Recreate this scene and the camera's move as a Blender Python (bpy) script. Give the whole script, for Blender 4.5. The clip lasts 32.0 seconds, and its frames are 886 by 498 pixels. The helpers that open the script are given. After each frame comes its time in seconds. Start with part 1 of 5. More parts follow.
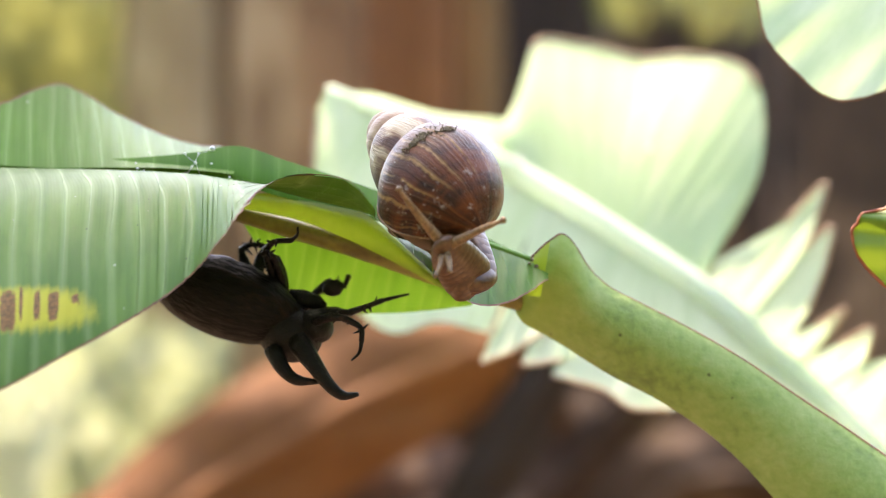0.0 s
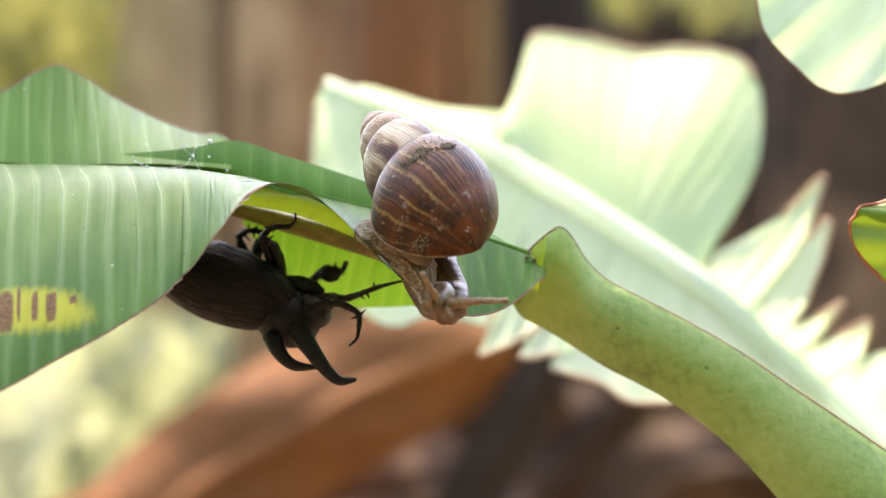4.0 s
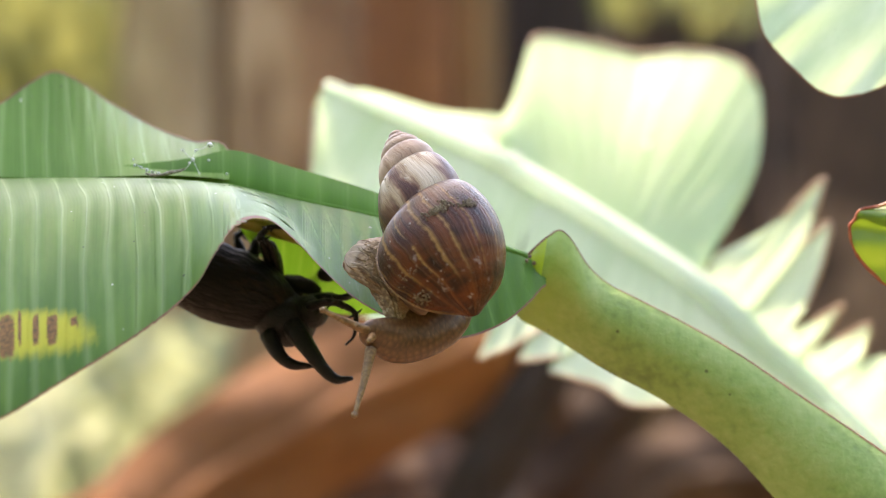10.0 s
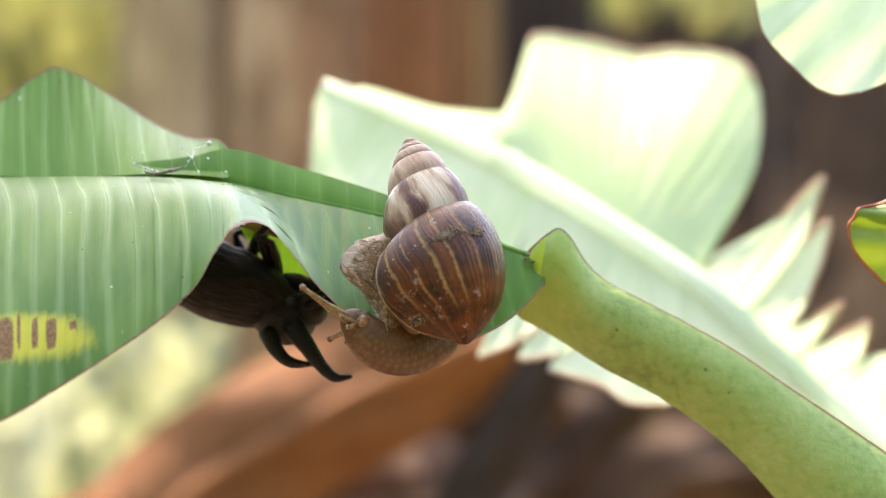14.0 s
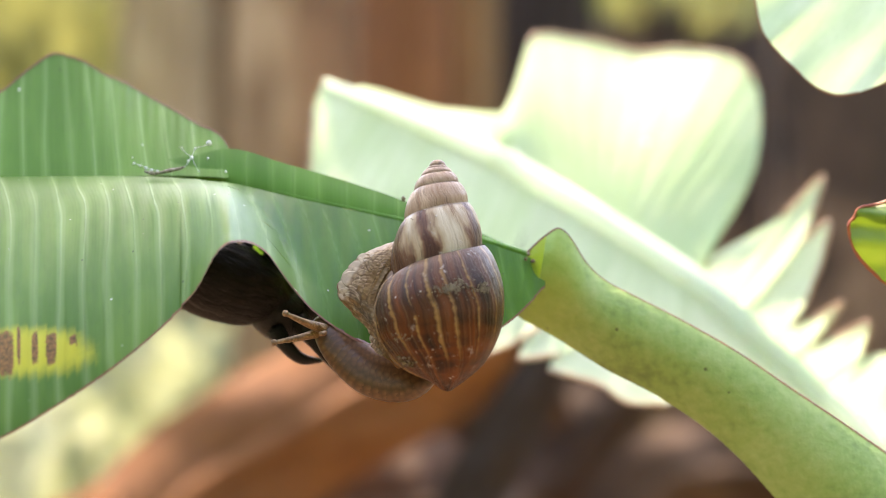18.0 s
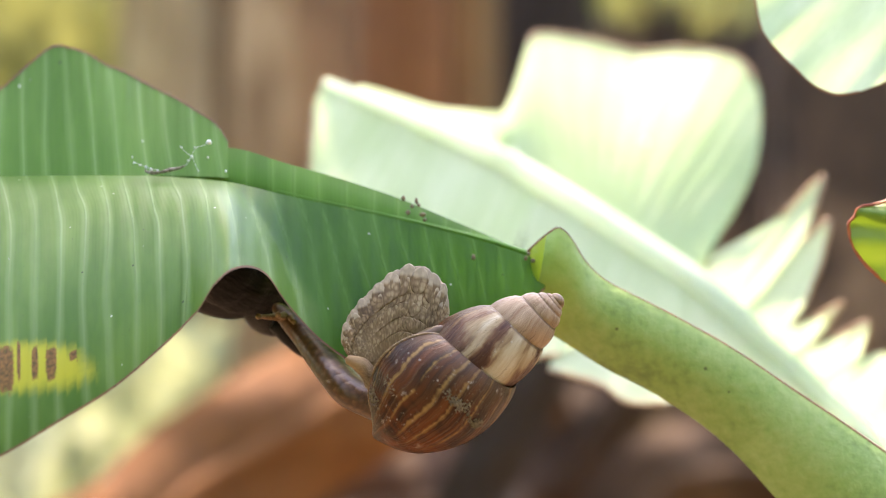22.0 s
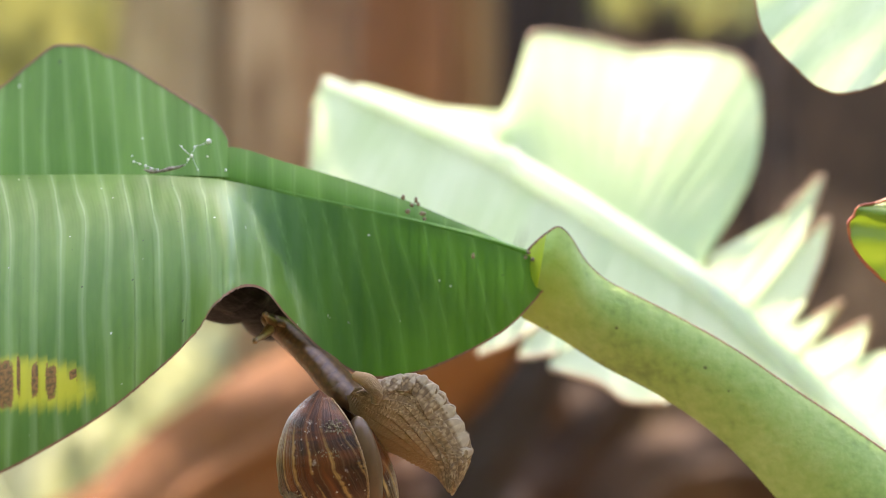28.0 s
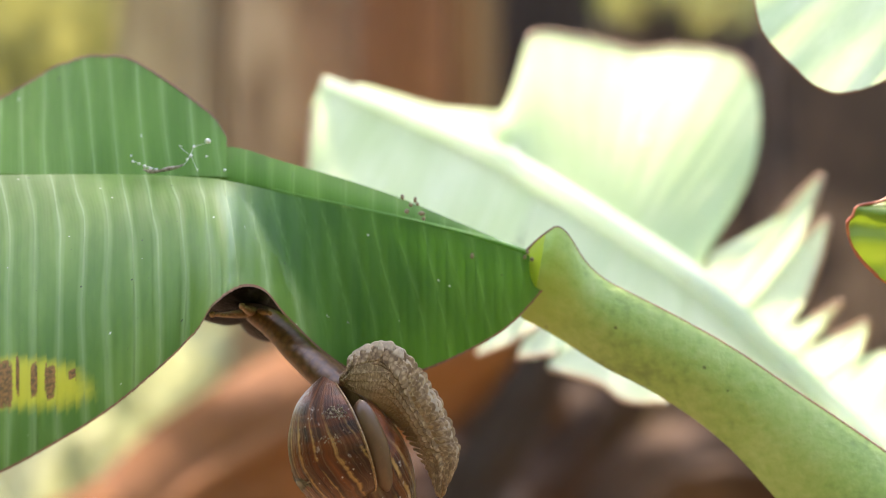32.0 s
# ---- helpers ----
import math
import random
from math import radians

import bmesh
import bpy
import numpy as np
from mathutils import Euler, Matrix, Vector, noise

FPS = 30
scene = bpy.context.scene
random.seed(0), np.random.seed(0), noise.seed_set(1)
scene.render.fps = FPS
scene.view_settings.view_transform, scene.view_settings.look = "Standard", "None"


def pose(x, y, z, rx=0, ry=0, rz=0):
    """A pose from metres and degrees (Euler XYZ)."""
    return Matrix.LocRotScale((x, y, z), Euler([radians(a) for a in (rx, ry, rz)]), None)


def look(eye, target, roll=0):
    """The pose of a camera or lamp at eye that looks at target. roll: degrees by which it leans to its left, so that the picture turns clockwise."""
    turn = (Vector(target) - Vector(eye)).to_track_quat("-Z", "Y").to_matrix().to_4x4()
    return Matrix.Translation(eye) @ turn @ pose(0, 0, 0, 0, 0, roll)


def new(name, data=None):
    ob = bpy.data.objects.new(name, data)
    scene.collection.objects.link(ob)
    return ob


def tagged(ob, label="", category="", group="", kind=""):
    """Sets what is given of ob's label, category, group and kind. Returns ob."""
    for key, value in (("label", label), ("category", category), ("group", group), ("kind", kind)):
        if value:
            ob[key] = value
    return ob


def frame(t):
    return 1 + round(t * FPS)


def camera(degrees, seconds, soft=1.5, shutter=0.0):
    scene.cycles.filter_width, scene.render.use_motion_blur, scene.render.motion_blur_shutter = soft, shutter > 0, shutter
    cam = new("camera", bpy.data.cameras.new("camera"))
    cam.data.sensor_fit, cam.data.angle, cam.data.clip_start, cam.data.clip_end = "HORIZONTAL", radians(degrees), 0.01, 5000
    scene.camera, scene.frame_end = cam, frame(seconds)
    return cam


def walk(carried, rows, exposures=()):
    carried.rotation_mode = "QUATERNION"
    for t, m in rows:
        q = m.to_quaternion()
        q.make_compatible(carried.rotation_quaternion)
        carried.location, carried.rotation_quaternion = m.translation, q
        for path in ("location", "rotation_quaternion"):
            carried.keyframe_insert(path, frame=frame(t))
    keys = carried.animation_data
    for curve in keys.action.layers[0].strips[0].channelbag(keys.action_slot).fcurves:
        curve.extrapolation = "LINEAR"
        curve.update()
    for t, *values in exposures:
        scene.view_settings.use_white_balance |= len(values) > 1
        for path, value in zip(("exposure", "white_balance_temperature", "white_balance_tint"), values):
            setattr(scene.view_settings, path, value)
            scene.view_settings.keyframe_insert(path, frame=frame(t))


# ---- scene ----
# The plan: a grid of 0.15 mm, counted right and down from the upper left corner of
# the plane through the snail; depth in mm, positive away from the camera.
UNIT = 0.00015
EYE = 0.667
HEIGHT = 1.0


def plan(a, b, deep=0.0):
    k = UNIT * (1 + deep / 1000 / EYE)
    return Vector(((a - 784) * k, deep / 1000, HEIGHT + (441 - b) * k))


cam = camera(20.0, 32.0, soft=0.5)
cam.data.dof.use_dof = True
cam.data.dof.focus_distance = EYE - 0.022
cam.data.dof.aperture_fstop = 7.1


def aim(right, down):
    """The camera on its tripod, its head turned by a few hundredths of a degree."""
    return pose(0, -EYE, HEIGHT, 90 + down * 0.0128, 0, right * 0.0128)


walk(cam, [(0, aim(6, 10)), (0.5, aim(5, 7)), (1, aim(3, 7)), (1.5, aim(0, 3)), (2, aim(0, 0)), (2.5, aim(2, -3)),
           (3.5, aim(2, -3)), (5.5, aim(2, 3)), (9, aim(2, 4)), (13, aim(0, 1)), (19, aim(0, 0)), (25, aim(0, -2)),
           (32, aim(-2, -3))], [(0, 3.12, 8750, 22), (3, 3.13, 8750, 22), (6, 3.20, 8750, 22), (7, 3.19, 8750, 22), (8, 2.92, 8750, 22), (9, 3.05, 8750, 22), (10, 3.00, 8750, 22), (11, 3.13, 8750, 22), (12, 3.21, 8750, 22), (19, 3.25, 8750, 22), (24, 3.22, 8750, 22), (32, 3.21, 8750, 22)])

# ---- light ----
SUN_UP, SUN_ROUND = 60, -14          # height of the sun, and its turn from straight behind the plants to the right
world = bpy.data.worlds.new("world")
scene.world = world
world.use_nodes = True
sky = world.node_tree.nodes.new("ShaderNodeTexSky")
sky.sky_type, sky.sun_disc = "NISHITA", False
sky.sun_elevation, sky.sun_rotation = radians(SUN_UP), radians(SUN_ROUND)
back = world.node_tree.nodes["Background"]
world.node_tree.links.new(sky.outputs[0], back.inputs[0])
back.inputs[1].default_value = 0.15
sun = new("sun", bpy.data.lights.new("sun", "SUN"))
sun.data.energy, sun.data.angle, sun.data.color = 2.1, radians(0.6), (1.0, 0.95, 0.86)
su, sr = radians(SUN_UP), radians(SUN_ROUND)
toward = Vector((math.sin(sr) * math.cos(su), math.cos(sr) * math.cos(su), math.sin(su)))
sun.matrix_basis = look(toward * 5, (0, 0, 0))

# ---- materials ----
class Nodes:
    """A short way to write node trees."""

    def __init__(self, name):
        self.m = bpy.data.materials.new(name)
        self.m.use_nodes = True
        self.t = self.m.node_tree
        self.out = self.t.nodes["Material Output"]
        self.b = self.t.nodes["Principled BSDF"]

    def put(self, socket, value):
        if isinstance(value, bpy.types.NodeSocket):
            self.t.links.new(value, socket)
        elif value is not None:
            if socket.type == "RGBA" and len(value) == 3:
                value = (*value, 1)
            socket.default_value = value

    def node(self, kind, *values, operation="", blend=""):
        n = self.t.nodes.new(kind)
        if operation:
            n.operation = operation
        if blend:
            n.data_type, n.blend_type = "RGBA", blend
        for s, v in zip(n.inputs, values):
            self.put(s, v)
        return n

    def math(self, op, a, b=0.0, c=0.0):
        return self.node("ShaderNodeMath", a, b, c, operation=op).outputs[0]

    def noise(self, where, scale, detail=4, rough=0.55):
        n = self.node("ShaderNodeTexNoise")
        self.put(n.inputs["Vector"], where)
        n.inputs["Scale"].default_value, n.inputs["Detail"].default_value = scale, detail
        n.inputs["Roughness"].default_value = rough
        return n.outputs[0]

    def ramp(self, fac, *stops):
        n = self.node("ShaderNodeValToRGB", fac)
        e = n.color_ramp.elements
        while len(e) < len(stops):
            e.new(0.5)
        for el, (p, c) in zip(e, stops):
            el.position = p
            el.color = (*c, 1) if len(c) == 3 else c
        return n.outputs[0]

    def step(self, fac, lo, hi):
        n = self.node("ShaderNodeMapRange", fac, lo, hi, 0.0, 1.0)
        n.interpolation_type = "SMOOTHSTEP"
        return n.outputs[0]

    def mix(self, fac, a, b, how="MIX"):
        n = self.node("ShaderNodeMix", blend=how)
        self.put(n.inputs["Factor"], fac)
        self.put(n.inputs[6], a)
        self.put(n.inputs[7], b)
        return n.outputs[2]

    def uv(self):
        s = self.node("ShaderNodeSeparateXYZ", self.node("ShaderNodeTexCoord").outputs["UV"])
        return s.outputs[0], s.outputs[1]

    def place(self, which="Object"):
        return self.node("ShaderNodeTexCoord").outputs[which]

    def world_place(self):
        return self.node("ShaderNodeNewGeometry").outputs["Position"]

    def bump(self, height, distance, strength=1.0):
        n = self.node("ShaderNodeBump")
        n.inputs["Strength"].default_value, n.inputs["Distance"].default_value = strength, distance
        self.put(n.inputs["Height"], height)
        return n.outputs[0]

    def finish(self, colour, rough, bump=None, spec=0.5, metal=0.0, coat=0.0):
        self.put(self.b.inputs["Base Color"], colour)
        self.put(self.b.inputs["Roughness"], rough)
        self.put(self.b.inputs["Specular IOR Level"], spec)
        self.put(self.b.inputs["Metallic"], metal)
        self.put(self.b.inputs["Coat Weight"], coat)
        if bump is not None:
            self.put(self.b.inputs["Normal"], bump)
        return self.m


def translucent(k, colour, through_colour, share, rough, bump=None, spec=0.5):
    """A thin leaf: gloss and diffuse on both sides, and light that passes through."""
    k.finish(colour, rough, bump, spec)
    if not share:
        return k.m
    tr = k.node("ShaderNodeBsdfTranslucent", through_colour)
    if bump is not None:
        k.put(tr.inputs["Normal"], bump)
    mixed = k.node("ShaderNodeMixShader", share, k.b.outputs[0], tr.outputs[0])
    k.t.links.new(mixed.outputs[0], k.out.inputs[0])
    return k.m


def leaf_material(name, green, pale, vein, share=0.4, rough=0.42, stain=False, vein_gap=0.034, lit=(0.45, 0.62, 0.03), veins=1.0, spec=0.5, slant=0.0, swell=0.36, grain=0.45, flap=None):
    """Banana leaf. U runs along the midrib, V from the midrib outwards, both in 1000 grid steps."""
    k = Nodes(name)
    u, v = k.uv()
    flat = k.node("ShaderNodeCombineXYZ", u, v, 0.0).outputs[0]
    place = k.node("ShaderNodeCombineXYZ", u, k.math("MULTIPLY", v, 0.35), 0.0).outputs[0]
    wob = k.noise(place, 6.0, 2)
    uu = k.math("ADD", u, k.math("MULTIPLY", wob, 0.045))
    if slant:
        uu = k.math("SUBTRACT", uu, k.math("MULTIPLY", k.step(v, 0.0, 0.22), 0.018))
        uu = k.math("SUBTRACT", uu, k.math("MULTIPLY", k.math("MULTIPLY", v, k.step(u, 0.36, 0.56)), slant))
    cell = k.math("FRACT", k.math("DIVIDE", uu, vein_gap))
    number = k.math("FLOOR", k.math("DIVIDE", uu, vein_gap))
    ridge = k.math("ABSOLUTE", k.math("SUBTRACT", cell, 0.5))
    line = k.step(ridge, 0.075, 0.0)
    pillow = k.math("COSINE", k.math("MULTIPLY", cell, math.tau))            # -1 on a vein, 1 midway
    fine = k.math("COSINE", k.math("MULTIPLY", uu, math.tau * 7 / vein_gap))
    which = k.node("ShaderNodeTexWhiteNoise")
    which.noise_dimensions = "1D"
    k.put(which.inputs["W"], number)
    rnd = which.outputs["Value"]
    streak = k.noise(k.node("ShaderNodeCombineXYZ", k.math("MULTIPLY", uu, 150.0), k.math("MULTIPLY", v, 7.0), 0.0).outputs[0], 1.0, 4, 0.65)
    big = k.noise(place, 9.0, 4)
    if flap:      # the flap beyond the slanting crease is greener and lets light through; the rest has sky sheen painted in as paler green
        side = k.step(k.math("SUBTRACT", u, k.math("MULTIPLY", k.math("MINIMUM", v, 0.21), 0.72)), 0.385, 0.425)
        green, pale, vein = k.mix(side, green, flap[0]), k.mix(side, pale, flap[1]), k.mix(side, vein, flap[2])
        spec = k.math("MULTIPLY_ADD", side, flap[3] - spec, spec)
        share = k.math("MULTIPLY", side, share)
    base = k.mix(k.step(big, 0.35, 0.68), green, pale)
    base = k.mix(k.math("MULTIPLY", k.step(streak, 0.38, 0.75), grain), base, pale)
    base = k.mix(k.math("MULTIPLY", k.math("MULTIPLY", k.step(pillow, -0.2, 1.0), k.math("MULTIPLY_ADD", rnd, 0.7, 0.3)), 0.55 * veins), base, green)
    base = k.mix(k.math("MULTIPLY", k.step(pillow, -0.1, -1.0), 0.30 * veins), base, vein)
    strong = k.math("MULTIPLY", k.math("MULTIPLY_ADD", rnd, 0.8, 0.2), k.math("MULTIPLY_ADD", streak, 1.0 * veins, 0.2 * veins))
    base = k.mix(k.math("MULTIPLY", k.math("MULTIPLY", line, strong), k.math("MULTIPLY_ADD", k.step(v, 0.42, 0.10), 0.65, 0.35)), base, vein)
    speck = k.noise(flat, 160.0, 2)
    base = k.mix(k.math("MULTIPLY", k.step(speck, 0.7, 0.76), 0.5), base, (0.05, 0.06, 0.03))
    if stain:
        dots = k.node("ShaderNodeTexVoronoi")
        k.put(dots.inputs["Vector"], flat)
        dots.inputs["Scale"].default_value = 55.0
        tone = k.node("ShaderNodeSeparateXYZ", dots.outputs["Color"])
        dot = k.math("MULTIPLY", k.step(dots.outputs["Distance"], 0.13, 0.07), k.step(tone.outputs[0], 0.80, 0.82))
        base = k.mix(k.math("MULTIPLY", dot, 0.8), base, k.mix(k.step(tone.outputs[1], 0.45, 0.55), (0.62, 0.64, 0.55), (0.03, 0.04, 0.02)))
        jag = k.noise(flat, 38.0, 3)
        du = k.math("DIVIDE", k.math("SUBTRACT", u, 0.030), 0.128)
        dv = k.math("DIVIDE", k.math("SUBTRACT", v, 0.505), 0.042)
        far = k.math("ADD", k.math("POWER", k.math("ABSOLUTE", du), 3.0), k.math("MULTIPLY", dv, dv))
        far = k.math("ADD", far, k.math("MULTIPLY_ADD", jag, 0.9, -0.45))
        base = k.mix(k.math("MULTIPLY", k.step(far, 1.7, 0.3), 0.85), base, (0.50, 0.46, 0.030))
        for at, wide, up, tall in ((-0.020, 0.008, 0.510, 0.05), (0.010, 0.014, 0.508, 0.042), (0.033, 0.0036, 0.492, 0.034), (0.062, 0.006, 0.500, 0.029),
                                   (0.090, 0.0095, 0.500, 0.029), (0.130, 0.007, 0.486, 0.008)):
            a = k.math("DIVIDE", k.math("SUBTRACT", u, at), wide)
            b = k.math("DIVIDE", k.math("SUBTRACT", v, up), tall)
            d = k.math("ADD", k.math("POWER", k.math("ABSOLUTE", a), 4.0), k.math("POWER", k.math("ABSOLUTE", b), 4.0))
            d = k.math("ADD", d, k.math("MULTIPLY_ADD", speck, 2.4, -1.2))
            base = k.mix(k.math("MULTIPLY", k.step(d, 1.5, 0.5), 0.9), base, k.mix(k.step(speck, 0.4, 0.6), (0.24, 0.085, 0.03), (0.085, 0.03, 0.014)))
    relief = k.math("ADD", k.math("MULTIPLY", line, 0.25), k.math("MULTIPLY_ADD", fine, 0.015, k.math("MULTIPLY", pillow, swell)))
    relief = k.math("ADD", relief, k.math("MULTIPLY", big, 0.5))
    bump = k.bump(relief, 0.00045, 0.9)
    inner = k.mix(0.5, base, lit)
    return translucent(k, base, inner, share, k.math("MULTIPLY_ADD", streak, 0.08, rough - 0.04), bump, spec)


def blotchy(name, stops, scale, rough, depth=0.0, fine=6.0, detail=5, spec=0.5, stretch=(1, 1, 1), which="Object", coat=0.0, lo=0.3, hi=0.7):
    """Colour by noise at two scales, with relief."""
    k = Nodes(name)
    where = k.node("ShaderNodeMapping", k.place(which))
    where.inputs["Scale"].default_value = stretch
    n1 = k.noise(where.outputs[0], scale, detail)
    n2 = k.noise(where.outputs[0], scale * fine, detail)
    f = k.math("MULTIPLY_ADD", n1, 0.65, k.math("MULTIPLY", n2, 0.35))
    col = k.ramp(f, *[(lo + (hi - lo) * p, c) for p, c in stops])
    b = k.bump(n2, depth, 1.0) if depth else None
    return k.finish(col, k.math("MULTIPLY_ADD", n2, 0.25, rough - 0.12), b, spec, 0.0, coat)


def stem_material(name, stops, scale, rough, depth, fine, detail, lo, hi):
    """Pale stalk skin: cloudy green, faint lines, sparse dark specks and scars."""
    k = Nodes(name)
    p = k.place()
    n1, n2 = k.noise(p, scale, detail), k.noise(p, scale * fine, detail)
    col = k.ramp(k.math("MULTIPLY_ADD", n1, 0.65, k.math("MULTIPLY", n2, 0.35)), *[(lo + (hi - lo) * q, c) for q, c in stops])
    east = k.node("ShaderNodeSeparateXYZ", p).outputs[0]
    young = k.step(k.math("MULTIPLY_ADD", n1, 0.012, east), 0.050, 0.026)           # yellow towards the flared end
    col = k.mix(k.math("MULTIPLY", young, 0.65), col, (0.27, 0.44, 0.05))
    dots = k.node("ShaderNodeTexVoronoi")
    k.put(dots.inputs["Vector"], p)
    dots.inputs["Scale"].default_value = 170.0
    tone = k.node("ShaderNodeSeparateXYZ", dots.outputs["Color"])
    size = k.math("MULTIPLY_ADD", k.math("POWER", tone.outputs[1], 3.0), 0.16, 0.01)
    dot = k.math("MULTIPLY", k.step(k.math("SUBTRACT", k.math("MULTIPLY_ADD", n2, 0.30, k.math("SUBTRACT", dots.outputs["Distance"], 0.08)), size), 0.09, 0.03), k.step(tone.outputs[0], 0.74, 0.76))
    col = k.mix(k.math("MULTIPLY", dot, 0.7), col, (0.05, 0.035, 0.012))
    return k.finish(col, k.math("MULTIPLY_ADD", n2, 0.25, rough - 0.12), k.bump(n2, depth, 1.0), 0.45)


# sky sheen on the left blade is put into its paler greens
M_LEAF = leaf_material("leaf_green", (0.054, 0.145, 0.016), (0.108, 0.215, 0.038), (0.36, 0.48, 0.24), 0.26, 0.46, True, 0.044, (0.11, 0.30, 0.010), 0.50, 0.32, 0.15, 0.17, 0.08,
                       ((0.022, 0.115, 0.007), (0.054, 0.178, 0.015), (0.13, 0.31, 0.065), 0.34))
M_WING = leaf_material("leaf_wing", (0.044, 0.145, 0.010), (0.088, 0.212, 0.028), (0.24, 0.40, 0.15), 0.0, 0.46, True, 0.044, veins=0.48, spec=0.22, swell=0.18, grain=0.12, slant=-0.22)
M_BORDER = leaf_material("leaf_border", (0.030, 0.125, 0.006), (0.066, 0.190, 0.018), (0.17, 0.33, 0.08), 0.12, 0.46, False, 0.044, (0.12, 0.32, 0.01), 0.4, 0.22, 0.0, 0.16, 0.10)
# far leaf: strong sun is put into the whitened greens, most in the low copy
M_BACK = leaf_material("leaf_sunlit", (0.31, 0.47, 0.255), (0.42, 0.56, 0.35), (0.50, 0.62, 0.43), 0.38, 0.5, False, 0.03, (0.47, 0.68, 0.40), 0.4, spec=0.06)
M_BACKLOW = leaf_material("leaf_sunlit_low", (0.46, 0.63, 0.36), (0.64, 0.77, 0.57), (0.70, 0.8, 0.64), 0.42, 0.5, False, 0.03, (0.56, 0.76, 0.48), 0.5, spec=0.1)
M_CORNER = leaf_material("leaf_broad", (0.40, 0.56, 0.32), (0.62, 0.73, 0.54), (0.72, 0.8, 0.66), 0.30, 0.42, False, 0.30, (0.50, 0.68, 0.44), 0.25, grain=0.2)
M_LIT = leaf_material("leaf_lit", (0.07, 0.17, 0.015), (0.12, 0.22, 0.02), (0.25, 0.33, 0.05), 0.6, 0.5, False, 0.034, (0.16, 0.30, 0.010), 0.6)
_k = Nodes("leaf_underside")
_n = _k.noise(_k.place(), 90.0, 4)
M_UNDER = translucent(_k, _k.ramp(_n, (0.3, (0.10, 0.16, 0.015)), (0.55, (0.19, 0.24, 0.025)), (0.75, (0.13, 0.09, 0.02))), (0.30, 0.40, 0.02), 0.40, 0.42)
# rib of the far leaf, its sun glare painted as near-white
_k = Nodes("rib_sunlit")
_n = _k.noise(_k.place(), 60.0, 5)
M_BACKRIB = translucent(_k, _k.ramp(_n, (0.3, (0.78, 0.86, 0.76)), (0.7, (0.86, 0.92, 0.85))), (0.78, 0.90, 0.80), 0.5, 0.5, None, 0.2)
M_RIM = blotchy("rim_brown", [(0, (0.10, 0.035, 0.02)), (1, (0.28, 0.12, 0.06))], 300, 0.6)
M_DRYTIP = blotchy("dry_tip", [(0, (0.30, 0.18, 0.11)), (1, (0.55, 0.42, 0.32))], 120, 0.8)
M_STEM = stem_material("stem_green", [(0, (0.05, 0.08, 0.02)), (0.12, (0.11, 0.18, 0.045)), (0.5, (0.22, 0.345, 0.085)), (1, (0.36, 0.46, 0.165))], 34, 0.42, 0.0003, 11, 6, 0.27, 0.68)
_k = Nodes("sheath_tip")
_n = _k.noise(_k.place(), 90.0, 5)
M_TIP = translucent(_k, _k.ramp(_n, (0.3, (0.25, 0.40, 0.04)), (0.7, (0.36, 0.49, 0.07))), (0.54, 0.68, 0.04), 0.52, 0.5)
M_RIB = blotchy("midrib_green", [(0, (0.05, 0.19, 0.012)), (1, (0.10, 0.28, 0.025))], 60, 0.55)
M_KEEL = blotchy("keel_yellow", [(0, (0.10, 0.06, 0.018)), (0.5, (0.20, 0.16, 0.03)), (1, (0.34, 0.32, 0.05))], 70, 0.45)
M_BEETLE = blotchy("chitin_black", [(0, (0.003, 0.0025, 0.0025)), (0.7, (0.008, 0.005, 0.004)), (1, (0.03, 0.014, 0.008))], 160, 0.42, 0.0005, 8, spec=0.25)
M_BEETLEBROWN = blotchy("chitin_brown", [(0, (0.003, 0.0025, 0.002)), (0.55, (0.006, 0.004, 0.003)), (1, (0.035, 0.015, 0.007))], 70, 0.5, 0.0012, 5, spec=0.16, stretch=(0.5, 1.6, 1.6))
M_SOIL = blotchy("soil_crumb", [(0, (0.045, 0.032, 0.018)), (1, (0.32, 0.25, 0.16))], 700, 0.95)
M_HUSK = blotchy("husk_grey", [(0, (0.10, 0.07, 0.05)), (0.5, (0.28, 0.23, 0.17)), (1, (0.55, 0.50, 0.42))], 900, 0.8, 0.0004)
# white base colour stands in for the sun's glint on the drops
M_DEW = blotchy("dew_glint", [(0, (0.85, 0.87, 0.86)), (1, (0.92, 0.93, 0.92))], 50, 0.16, spec=1.0)
M_SILK = blotchy("silk_white", [(0, (0.5, 0.52, 0.5)), (1, (0.85, 0.86, 0.84))], 900, 0.4)

# ---- shaping helpers ----
def spline(points, n):
    """n + 1 places along a smooth line through the points."""
    p = [Vector(q) for q in points]
    p = [p[0] * 2 - p[1], *p, p[-1] * 2 - p[-2]]
    out = []
    for i in range(n + 1):
        x = i / n * (len(p) - 3)
        j = min(int(x), len(p) - 4)
        f = x - j
        a, b, c, d = p[j:j + 4]
        out.append(0.5 * (2 * b + (c - a) * f + (2 * a - 5 * b + 4 * c - d) * f * f + (3 * b - a - 3 * c + d) * f ** 3))
    return out


